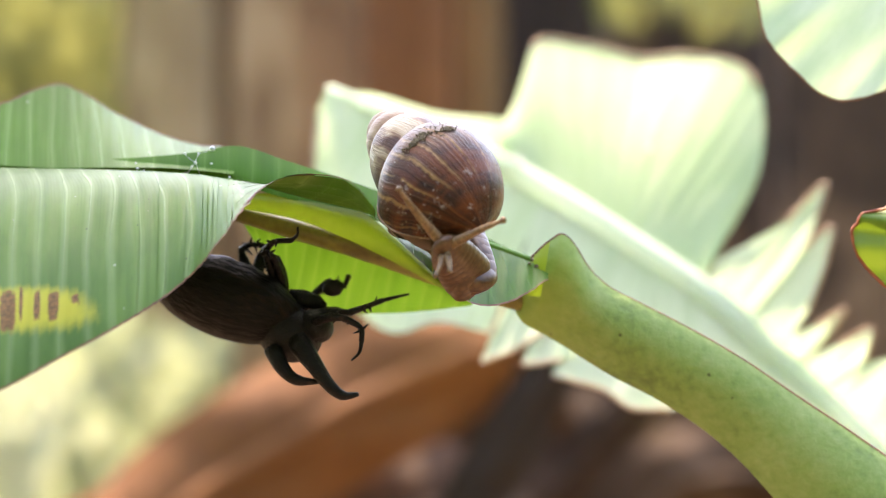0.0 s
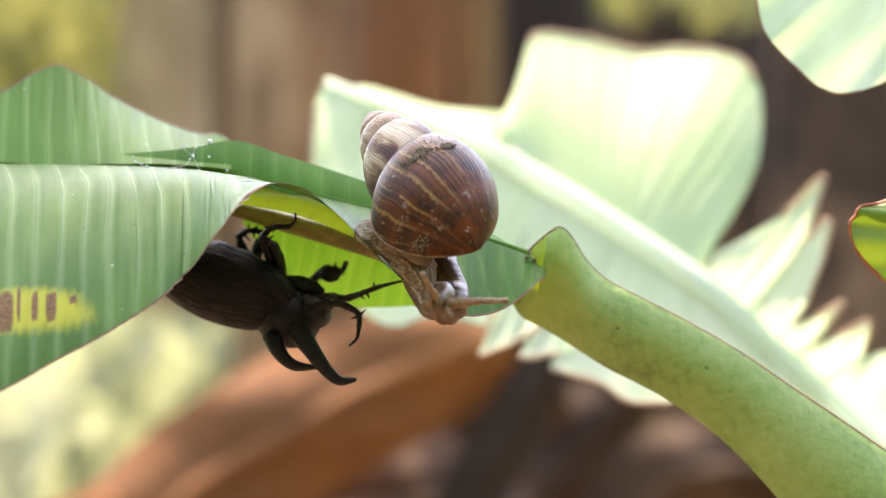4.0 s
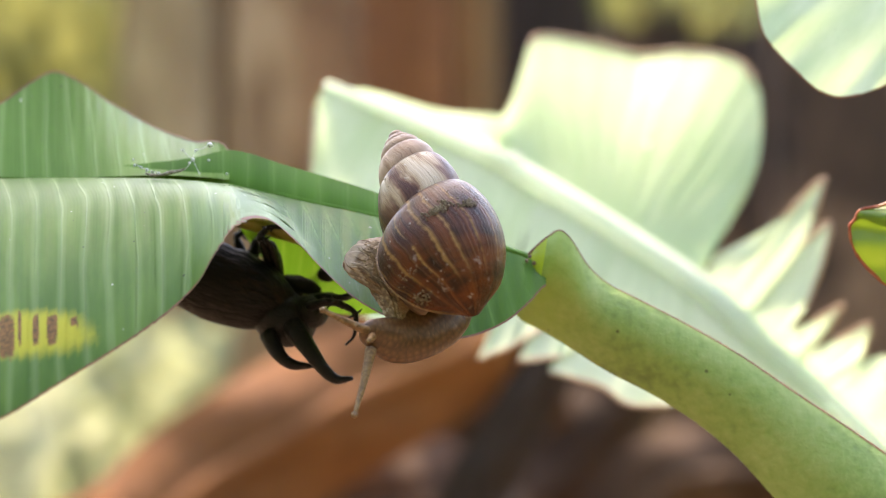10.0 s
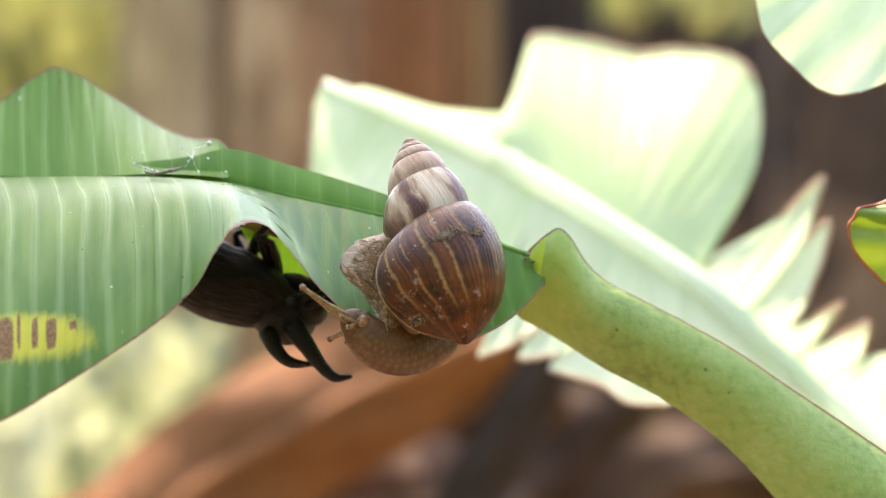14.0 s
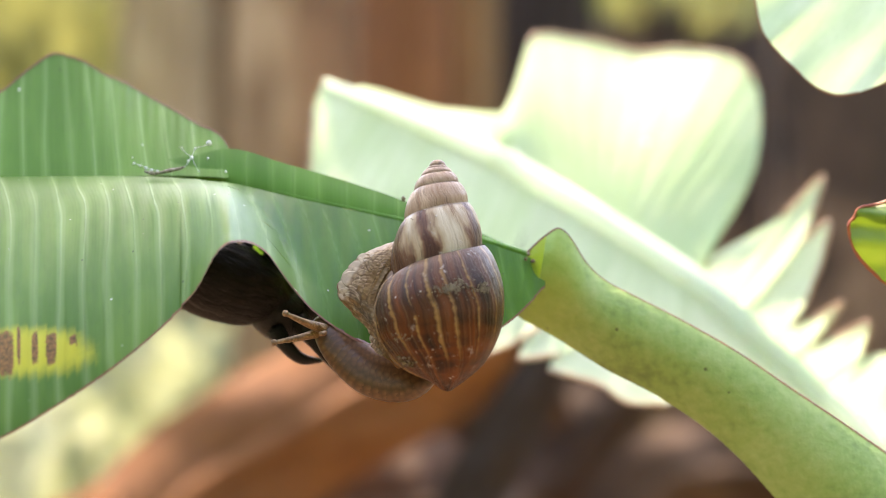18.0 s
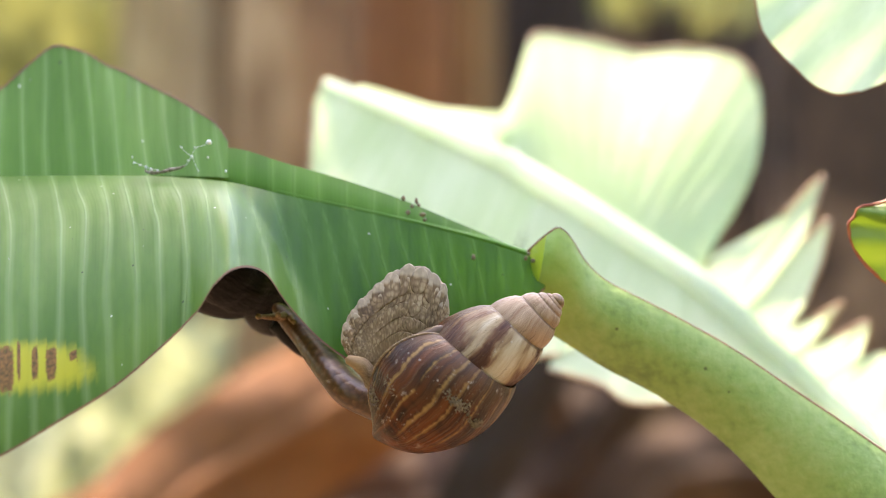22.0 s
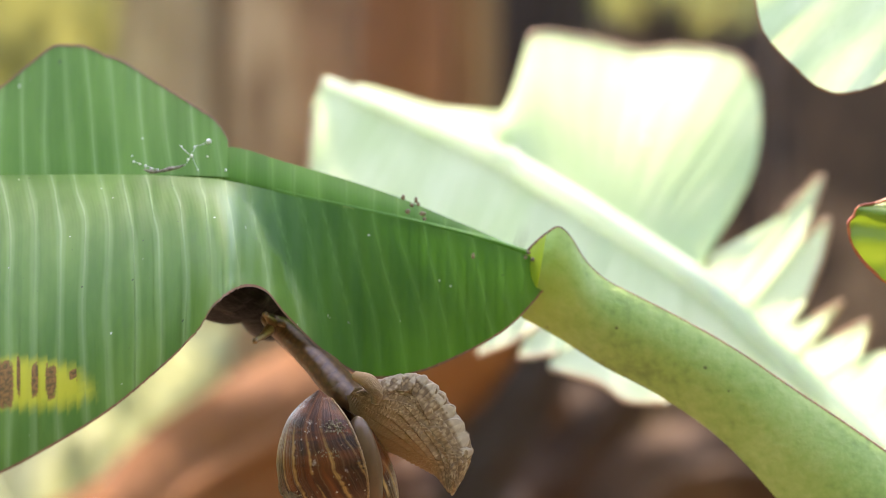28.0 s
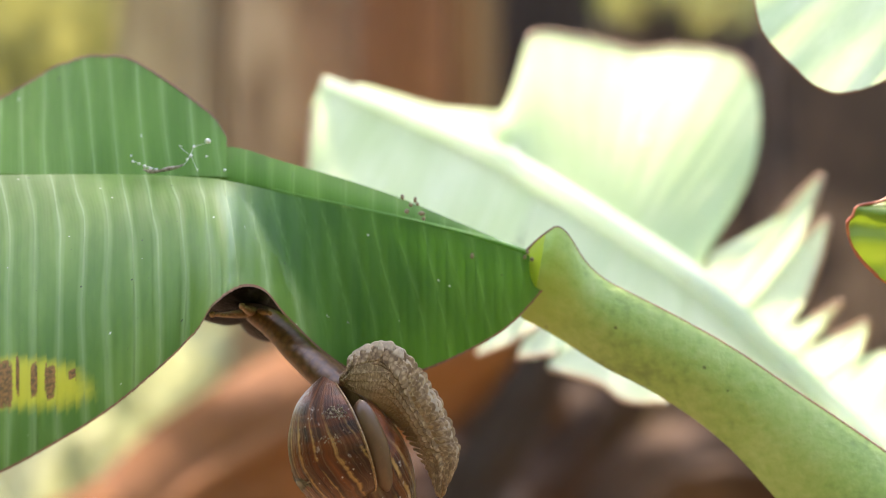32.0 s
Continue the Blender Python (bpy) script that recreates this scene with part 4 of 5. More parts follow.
# ---- the snail ----
def shell_material():
    k = Nodes("snail_shell")
    u, v = k.uv()          # u: growth, in turns; v: from suture to base
    flat = k.node("ShaderNodeCombineXYZ", u, k.math("MULTIPLY", v, 1.6), 0.0).outputs[0]
    wave = k.noise(flat, 2.2, 2)
    jag = k.noise(flat, 16.0, 4)
    along = k.math("ADD", u, k.math("MULTIPLY_ADD", wave, 0.030, k.math("MULTIPLY_ADD", jag, 0.007, k.math("MULTIPLY", v, 0.07))))
    streak = k.noise(k.node("ShaderNodeCombineXYZ", k.math("MULTIPLY", along, 34.0), k.math("MULTIPLY", v, 0.9), 0.0).outputs[0], 1.0, 3, 0.55)
    fine = k.noise(k.node("ShaderNodeCombineXYZ", k.math("MULTIPLY", along, 190.0), k.math("MULTIPLY", v, 1.2), 0.0).outputs[0], 1.0, 3)
    flames = k.math("MULTIPLY", along, 18.0)
    number = k.math("FLOOR", flames)
    which = k.node("ShaderNodeTexWhiteNoise")
    which.noise_dimensions = "1D"
    k.put(which.inputs["W"], number)
    chance = k.node("ShaderNodeSeparateXYZ", which.outputs["Color"])
    off = k.math("ABSOLUTE", k.math("SUBTRACT", k.math("FRACT", flames), k.math("MULTIPLY_ADD", chance.outputs[0], 0.36, 0.32)))
    wide = k.math("MULTIPLY_ADD", chance.outputs[1], 0.11, 0.035)
    torn = k.noise(k.node("ShaderNodeCombineXYZ", k.math("MULTIPLY", number, 3.7), k.math("MULTIPLY", v, 3.4), 0.0).outputs[0], 1.0, 3)
    flame = k.math("MULTIPLY", k.step(k.math("SUBTRACT", k.math("MULTIPLY_ADD", jag, 0.26, off), wide), 0.19, 0.04), k.step(torn, 0.36, 0.50))
    young = k.step(u, 5.27, 5.14)
    dark = k.ramp(streak, (0.34, (0.014, 0.005, 0.003)), (0.50, (0.050, 0.014, 0.005)), (0.66, (0.130, 0.036, 0.009)))
    ruddy = k.noise(flat, 5.0, 3)
    dark = k.mix(k.math("MULTIPLY", k.step(v, 0.30, 0.85), k.math("MULTIPLY", k.step(ruddy, 0.38, 0.62), 0.75)), dark, (0.185, 0.046, 0.009))
    dark = k.mix(k.math("MULTIPLY", flame, k.math("MULTIPLY", k.math("MULTIPLY_ADD", chance.outputs[2], 0.5, 0.48), k.step(v, 0.92, 0.6))), dark, (0.39, 0.22, 0.075))
    dark = k.mix(k.math("MULTIPLY", k.step(v, 0.34, 0.03), 0.30), dark, (0.19, 0.115, 0.075))
    blot = k.noise(k.node("ShaderNodeCombineXYZ", k.math("MULTIPLY", along, 13.0), k.math("MULTIPLY", v, 1.1), 3.0).outputs[0], 1.0, 3, 0.5)
    light = k.ramp(blot, (0.36, (0.070, 0.026, 0.018)), (0.43, (0.16, 0.075, 0.045)), (0.50, (0.38, 0.27, 0.165)), (0.64, (0.54, 0.45, 0.33)))
    tip = k.ramp(streak, (0.3, (0.30, 0.175, 0.11)), (0.7, (0.47, 0.325, 0.22)))
    col = k.mix(young, dark, light)
    col = k.mix(k.step(u, 4.45, 4.2), col, tip)
    col = k.mix(k.math("MULTIPLY", k.step(fine, 0.48, 0.75), 0.22), col, (0.32, 0.19, 0.09))
    col = k.mix(k.math("MULTIPLY", k.step(fine, 0.46, 0.28), 0.45), col, (0.03, 0.012, 0.006))
    col = k.mix(k.math("MULTIPLY", k.math("MULTIPLY", k.step(v, 0.035, 0.008), k.step(u, 5.5, 5.0)), 0.7), col, (0.10, 0.05, 0.03))
    dust = k.noise(k.place(), 420.0, 4, 0.7)
    patch = k.noise(k.place(), 70.0, 3)
    mask = k.math("MULTIPLY", k.step(dust, 0.58, 0.70), k.step(patch, 0.45, 0.65))
    grains = k.node("ShaderNodeTexVoronoi")
    k.put(grains.inputs["Vector"], k.place())
    grains.inputs["Scale"].default_value = 620.0
    tone = k.node("ShaderNodeSeparateXYZ", grains.outputs["Color"])
    grain = k.math("MULTIPLY", k.step(grains.outputs["Distance"], 0.22, 0.12), k.step(tone.outputs[0], 0.88, 0.90))
    mask = k.math("MAXIMUM", mask, grain)
    col = k.mix(k.math("MULTIPLY", mask, 0.7), col, (0.50, 0.45, 0.39))
    bump = k.bump(k.math("ADD", fine, k.math("MULTIPLY", mask, 0.6)), 0.00040, 0.8)
    return k.finish(col, k.math("MULTIPLY_ADD", mask, 0.40, 0.31), bump, 0.22)


def skin_material(name, stops, scale=420.0, depth=0.0005, rough=0.42, stretch=(1, 1, 1)):
    k = Nodes(name)
    where = k.node("ShaderNodeMapping", k.place())
    where.inputs["Scale"].default_value = stretch
    where = where.outputs[0]
    vor = k.node("ShaderNodeTexVoronoi")
    k.put(vor.inputs["Vector"], where)
    vor.inputs["Scale"].default_value = scale
    n = k.noise(where, 90.0, 4)
    f = k.math("ADD", k.math("MULTIPLY", vor.outputs["Distance"], -0.55), k.math("MULTIPLY_ADD", n, 0.6, 0.45))
    col = k.ramp(f, *stops)
    bump = k.bump(k.math("MULTIPLY", vor.outputs["Distance"], -1.0), depth, 0.9)
    return k.finish(col, rough, bump, 0.55)


M_SHELL = shell_material()
M_NECK = skin_material("snail_neck", [(0.28, (0.070, 0.027, 0.009)), (0.5, (0.118, 0.050, 0.018)), (0.78, (0.18, 0.092, 0.038))], 620, 0.00007, 0.36)


def sole_material():
    """Foot skin: u from the shell to the free margin, v along the margin."""
    k = Nodes("snail_sole")
    u, v = k.uv()
    wr = k.noise(k.node("ShaderNodeCombineXYZ", k.math("MULTIPLY", v, 120.0), k.math("MULTIPLY", u, 5.0), 0.0).outputs[0], 1.0, 4, 0.65)
    flat = k.node("ShaderNodeCombineXYZ", u, k.math("MULTIPLY", v, 3.2), 0.0).outputs[0]
    vor = k.node("ShaderNodeTexVoronoi")
    k.put(vor.inputs["Vector"], flat)
    vor.inputs["Scale"].default_value = 21.0
    big = k.noise(flat, 2.6, 3)
    pebble = k.step(vor.outputs["Distance"], 0.70, 0.20)
    f = k.math("ADD", k.math("MULTIPLY", wr, 0.42), k.math("MULTIPLY_ADD", pebble, 0.20, k.math("MULTIPLY", big, 0.38)))
    col = k.ramp(f, (0.30, (0.095, 0.055, 0.030)), (0.50, (0.230, 0.146, 0.078)), (0.70, (0.41, 0.295, 0.18)))
    col = k.mix(k.math("MULTIPLY", k.step(u, 0.80, 0.15), 0.8), col, (0.32, 0.185, 0.088))
    col = k.mix(k.math("MULTIPLY", k.step(u, 0.955, 0.985), 0.45), col, (0.55, 0.46, 0.35))
    bump = k.bump(k.math("MULTIPLY", k.math("ADD", wr, pebble), k.step(u, 0.05, 0.45)), 0.00009, 0.8)
    return k.finish(col, 0.55, bump, 0.28)


M_SOLE = sole_material()
M_TENT = skin_material("snail_tentacle", [(0.3, (0.13, 0.070, 0.028)), (0.6, (0.26, 0.145, 0.06)), (0.8, (0.38, 0.25, 0.13))], 1400, 0.00012)
M_INNER = blotchy("shell_inside", [(0, (0.06, 0.028, 0.012)), (1, (0.14, 0.072, 0.032))], 60, 0.4)

snail = thing("giant_snail", plan(790, 520, -20), "large land snail with a brown streaked shell", "snail")
WHORL = [(0.0, 85), (0.05, 96), (0.14, 107), (0.28, 117), (0.42, 119), (0.58, 113), (0.72, 98), (0.85, 76), (0.94, 46), (1.0, 16)]


def shell_place(turns, v, swell=0.0):
    """A place on the shell: turns from the tip (0) to the mouth (6.2)."""
    back_turns = turns - 6.2
    top = 150 * 2.05 ** (back_turns + 0.5)
    last = max(0.0, 1 + back_turns)
    end = top * 2.7 * (1 - last) + 412 * last if back_turns > -1 else top * 2.7
    lower = 0.72 + 0.28 * min(1.0, max(0.0, (turns - 4.9) / 0.8))      # spire whorls are widest at their lower seam
    r = (table(WHORL, v * lower) + swell) * 1.44 ** back_turns * (1.02 if back_turns > -0.6 else 1.0)
    z = top + (end - top) * v
    a = -turns * math.tau + 6.2 * math.tau
    return Vector((math.cos(a) * r * 1.04, math.sin(a) * r * 1.04, (239 - z) * 0.94)) * UNIT * SHELL


SHELL = 0.975
shell = part("shell", grid(lambda u, v: shell_place(0.4 + u * 5.8, v), 300, 26, lambda u, v: (0.4 + u * 5.8, v)), M_SHELL, snail, "brown and cream streaked spiral shell")
mouth = part("lip", tube([shell_place(6.2, v / 12) for v in range(13)], 2.2 * UNIT, 8, 40), M_TENT, shell, "thin pale shell lip")
plug = blob(34 * UNIT, 26 * UNIT, 84 * UNIT, 0.10, 1.6, 30)
bmesh.ops.transform(plug, matrix=Matrix.Translation(shell_place(6.24, 0.55) * 0.60) @ pose(0, 0, 0, 0, 0, -14), verts=plug.verts)
part("body_collar", plug, M_INNER, shell, "tan fleshy collar in the shell mouth")
part("mantle", grid(lambda u, v: shell_place(6.0 + 0.0 * u, v) * (1 - u) + shell_place(6.0, 0.5) * u * 0.9, 8, 18), M_INNER, shell)
tip_cap = blob(15 * UNIT, 15 * UNIT, 13 * UNIT, 0, 1, 14)
bmesh.ops.translate(tip_cap, verts=tip_cap.verts, vec=Vector((0, 0, (239 - 150 * 2.05 ** -5.4 - 4) * 0.94 * UNIT * SHELL)))
part("shell_tip", tip_cap, M_TENT, shell, "worn pinkish shell tip")
crumbs = []
rnd = random.Random(5)
for turn, v, spread, count, lump in ((5.99, 0.29, 0.05, 130, 2.2), (5.91, 0.31, 0.04, 80, 2.0), (5.97, 0.28, 0.16, 80, 1.2), (6.15, 0.80, 0.05, 60, 2.2), (6.13, 0.62, 0.06, 30, 1.6), (5.95, 0.5, 0.6, 60, 1.0), (5.0, 0.3, 0.5, 24, 1.1)):
    for _ in range(count):
        p = shell_place(turn + rnd.gauss(0, spread * 0.35), min(0.97, max(0.02, v + rnd.gauss(0, spread * 0.5))), 1.2)
        b = blob(*[rnd.uniform(0.4, 1.0) * lump * UNIT for _ in range(3)], 0.4, 2, 6, (rnd.random(), rnd.random(), 0))
        bmesh.ops.translate(b, verts=b.verts, vec=p)
        crumbs.append(b)
tagged(part("soil_crust", join(*crumbs), M_SOIL, shell, "dried soil stuck on the shell"), kind="stuff")

# centre of the last whorl (grid, depth), lean of the tip from up to the right, lean away, turn on its axis
SHELL_ROWS = [
    (0, (764, 312, -28, -42, 46, 26)), (1, (764, 312, -28, -40, 46, 26)), (2, (765, 316, -28, -39, 44, 26)), (3, (761, 330, -28, -38, 42, 26)), (4.5, (755, 350, -28, -37, 38, 25)),
    (6, (756, 382, -28, -35, 33, 24)), (7.5, (766, 393, -28, -31, 31, 24)), (9, (770, 405, -28, -26, 29, 23)), (11, (778, 424, -28, -20, 29, 23)), (13, (778, 442, -28, -18, 26, 23)),
    (15, (779, 459, -28, -12, 20, 23)), (17, (781, 491, -28, -7, 15, 23)), (18, (782, 513, -28, -2, 10, 23)), (19, (784, 540, -28, 5, 4, 23)), (20, (788, 578, -27, 15, 0, 24)), (21, (790, 618, -26, 29, 0, 27)),
    (22, (806, 664, -25, 54, -4, 34)), (22.5, (804, 730, -24, 76, -6, 40)), (23, (804, 797, -22, 99, -8, 47)), (23.5, (783, 836, -20, 114, -8, 51)), (24, (756, 872, -18, 129, -6, 55)), (25, (700, 868, -16, 148, 4, 61)),
    (26.5, (626, 868, -16, 165, 12, 66)), (28, (610, 860, -16, 170, 12, 68)), (30, (625, 843, -16, 166, 12, 71)), (32, (637, 830, -16, 164, 12, 76))]
# the body's line from the shell to the head
BODY_ROWS = [
    (0, (790, 385, -12, 812, 440, -22, 825, 480, -30, 800, 450, -40, 782, 428, -48)),
    (3, (760, 415, -14, 765, 460, -24, 795, 500, -32, 800, 490, -42, 782, 462, -52)),
    (4.5, (755, 450, -14, 755, 490, -24, 775, 540, -32, 780, 560, -38, 775, 575, -44)),
    (6, (765, 480, -16, 752, 515, -24, 765, 555, -30, 778, 590, -34, 775, 615, -38)),
    (7, (775, 495, -16, 765, 535, -24, 765, 575, -30, 762, 605, -34, 752, 625, -38)),
    (8, (785, 505, -16, 775, 550, -24, 755, 590, -30, 735, 610, -34, 712, 615, -38)),
    (9, (790, 508, -16, 782, 546, -24, 750, 576, -30, 712, 596, -34, 672, 590, -38)),
    (11, (790, 516, -16, 778, 560, -24, 740, 588, -30, 693, 598, -34, 652, 584, -38)),
    (13, (785, 536, -16, 768, 580, -24, 720, 608, -30, 672, 602, -34, 638, 572, -36)),
    (17, (770, 598, -16, 743, 636, -22, 690, 646, -27, 642, 624, -30, 602, 582, -30)),
    (19, (720, 670, -16, 680, 690, -18, 630, 668, -15, 590, 625, -10, 556, 588, -8)),
    (20, (690, 715, -16, 640, 712, -15, 590, 665, -9, 555, 622, -3, 525, 592, -1)),
    (21, (665, 715, -14, 620, 695, -13, 580, 650, -6, 550, 610, 0, 515, 580, 2)),
    (22, (660, 712, -12, 618, 690, -11, 575, 640, -4, 545, 600, 2, 505, 560, 4)),
    (23, (655, 725, -12, 612, 700, -10, 575, 652, -3, 543, 604, 2, 505, 556, 4)),
    (25, (650, 728, -11, 608, 695, -9, 576, 648, -2, 548, 606, 3, 512, 562, 4)),
    (28, (660, 735, -4, 614, 700, -5, 562, 640, -1, 522, 602, 3, 488, 578, 4)),
    (30, (660, 732, -4, 610, 694, -5, 552, 632, -1, 508, 588, 3, 472, 564, 4)),
    (32, (655, 728, -4, 604, 688, -5, 540, 630, -1, 492, 582, 3, 450, 556, 4))]
# the broad foot: depth of its margin at neck and tail and of its root, then six places on the margin and four on the root
FOOT_ROWS = {
    0: ((-34, -24, -28), (800, 480, 760, 440, 720, 412, 690, 395, 700, 370, 740, 360), (820, 460, 790, 430, 760, 400, 750, 370)),
    3: ((-36, -26, -30), (758, 512, 728, 472, 690, 437, 637, 396, 655, 382, 700, 392), (795, 490, 775, 455, 748, 420, 720, 400)),
    6: ((-38, -28, -30), (735, 628, 706, 560, 672, 508, 622, 462, 637, 414, 690, 420), (785, 600, 765, 540, 735, 500, 710, 440)),
    9: ((-36, -28, -30), (690, 572, 676, 535, 655, 500, 613, 464, 635, 426, 685, 414), (745, 590, 740, 545, 725, 510, 710, 440)),
    14: ((-34, -26, -28), (672, 580, 664, 545, 645, 513, 608, 470, 632, 430, 685, 410), (725, 610, 722, 565, 712, 520, 705, 440)),
    17: ((-30, -22, -26), (662, 598, 655, 560, 630, 530, 602, 495, 632, 450, 690, 422), (715, 640, 705, 590, 705, 530, 710, 450)),
    19: ((-26, -20, -24), (655, 618, 640, 585, 605, 555, 601, 520, 640, 460, 706, 428), (700, 660, 695, 610, 705, 550, 725, 470)),
    21: ((-21, -16, -20), (645, 648, 612, 600, 606, 555, 650, 487, 722, 452, 785, 510), (668, 680, 680, 660, 700, 655, 740, 640)),
    22: ((-19, -15, -18), (640, 660, 604, 600, 635, 535, 720, 470, 785, 500, 796, 590), (655, 690, 680, 700, 700, 705, 735, 700)),
    23: ((-18, -14, -15), (628, 652, 612, 607, 655, 550, 755, 505, 815, 555, 775, 675), (645, 690, 668, 715, 700, 728, 745, 715)),
    24: ((-17, -14, -13), (630, 655, 634, 608, 720, 562, 812, 562, 846, 625, 775, 705), (645, 695, 660, 728, 690, 752, 726, 745)),
    25: ((-16, -14, -12), (630, 655, 648, 624, 740, 603, 820, 615, 862, 660, 780, 738), (645, 695, 658, 735, 685, 765, 715, 758)),
    28: ((-16, -14, -11), (640, 690, 685, 672, 750, 668, 798, 722, 832, 800, 808, 868), (612, 705, 640, 780, 700, 798, 790, 858)),
    29: ((-15, -14, -11), (615, 668, 655, 655, 720, 664, 775, 682, 812, 780, 790, 885), (605, 695, 640, 775, 705, 790, 765, 885)),
    31: ((-14, -14, -11), (620, 662, 642, 622, 705, 608, 757, 672, 806, 785, 785, 885), (605, 690, 640, 752, 705, 757, 768, 880)),
    32: ((-14, -14, -11), (614, 660, 630, 624, 690, 608, 745, 664, 808, 795, 788, 875), (600, 686, 640, 745, 705, 745, 776, 870))}
# the small curled fold between neck and foot
FOLD_ROWS = [(0, (770, 440, -12)), (17, (690, 610, -16)), (19, (668, 640, -18)), (21, (640, 650, -24)), (22, (640, 660, -26)), (23, (648, 666, -26)), (24, (655, 672, -25)), (25, (657, 682, -25)), (28, (652, 690, -20)), (29, (645, 690, -12)), (30, (640, 690, -4)), (32, (640, 690, -4))]
# tips of the eye stalks and of the short feelers
EYES = [
    [(0, (700, 325, -58)), (3, (752, 418, -66)), (4.5, (745, 520, -60)), (6, (738, 652, -52)), (7, (700, 640, -50)), (8, (640, 590, -50)), (9, (592, 533, -48)), (11, (548, 558, -48)), (13, (540, 500, -46)),
     (17, (520, 538, -40)), (19, (490, 572, -30)), (21, (445, 575, -12)), (23, (470, 548, -10)), (25, (478, 550, -10)), (28, (452, 606, -22)), (30, (400, 578, -18)), (32, (378, 560, -14))],
    [(0, (884, 380, -58)), (3, (898, 478, -60)), (4.5, (890, 560, -60)), (6, (896, 670, -52)), (7, (812, 712, -50)), (8, (725, 742, -50)), (9, (648, 745, -48)), (11, (604, 716, -46)), (13, (610, 600, -20)),
     (17, (494, 597, -36)), (19, (476, 616, -24)), (21, (484, 597, -10)), (23, (500, 520, -16)), (25, (487, 577, -8)), (28, (470, 560, -16)), (30, (440, 560, -16)), (32, (430, 545, -16))]]
FEELERS = [
    [(0, (765, 478, -54)), (3, (757, 496, -56)), (6, (722, 633, -50)), (8, (690, 650, -50)), (9, (640, 590, -50)), (11, (618, 555, -46)), (13, (612, 560, -44)), (17, (575, 560, -36)), (19, (552, 592, -14)), (21, (524, 582, -4)), (23, (512, 556, -4)), (25, (516, 566, -4)), (28, (502, 576, -4)), (30, (486, 574, -4)), (32, (478, 556, -4))],
    [(0, (790, 470, -54)), (3, (800, 520, -54)), (6, (792, 655, -50)), (8, (735, 660, -50)), (9, (660, 640, -50)), (11, (640, 560, -48)), (13, (625, 575, -44)), (17, (580, 590, -36)), (19, (556, 592, -14)), (21, (526, 584, -4)), (23, (514, 558, -4)), (25, (518, 568, -4)), (28, (504, 578, -4)), (30, (488, 576, -4)), (32, (480, 558, -4))]]
SNAIL_TIMES = [0, 1, 2, 3, 4, 5, 6, 7, 8, 9, 10, 11, 12, 13, 14, 15, 16, 17, 18, 19, 20, 21, 22, 22.5, 23, 23.5, 24, 25, 26, 27, 28, 29, 30, 31, 32]
N_BODY = 20
GIRTH = [(0, 48), (0.3, 47), (0.6, 42), (0.85, 34), (1, 24)]
ROLL = [(0, 0), (16, 0), (21, 78), (32, 78)]     # turn of the flattened neck about its length
segments = []
for i in range(N_BODY):
    r = table(GIRTH, i / (N_BODY - 1)) * UNIT
    segments.append(part("head" if i == N_BODY - 1 else "body_segment", blob(r * 1.25, r * 0.62, r * 1.06, 0.02, 3.0, 32, (i, 0, 0)), M_NECK, snail))


FOOT_LONG, FOOT_WIDE = 40, 9


def foot_lines(t):
    """Margin and root of the foot at a time."""
    def at(key):
        depth, out, root = FOOT_ROWS[key]
        rim = [plan(out[i], out[i + 1], depth[0] + (depth[1] - depth[0]) * i / 10) for i in range(0, 12, 2)]
        return spline(rim, 60), spline([plan(root[i], root[i + 1], depth[2]) for i in range(0, 8, 2)], 60)

    keys = sorted(FOOT_ROWS)
    k0 = max(k for k in keys if k <= t)
    k1 = min(k for k in keys if k >= t)
    (a, b), (c, d) = at(k0), at(k1)
    f = (t - k0) / (k1 - k0) if k1 > k0 else 0.0
    return [p.lerp(q, f) for p, q in zip(a, c)], [p.lerp(q, f) for p, q in zip(b, d)]


def foot_surface(t):
    """place(u, v): u from root to margin, v along the margin; bulging towards the front, the margin scalloped."""
    rim, root = foot_lines(t)

    def along(line, v):
        x = min(max(v, 0.0), 1.0) * 60
        i = min(int(x), 59)
        return line[i].lerp(line[i + 1], x - i)

    def at(u, v):
        a, b = along(root, v), along(rim, v)
        q = 1 + (0.012 * math.sin(v * 95) + 0.02 * noise.noise(Vector((v * 14, 0, 0)))) * max(0.0, u) ** 4
        p = a.lerp(b, u * q)
        return p + Vector((0, -0.0042 * math.sin(math.pi * min(1.0, max(0.0, u * 0.85 + 0.1))) + 0.0003 * noise.noise(Vector((u * 3, v * 9, 2))), 0))
    return at


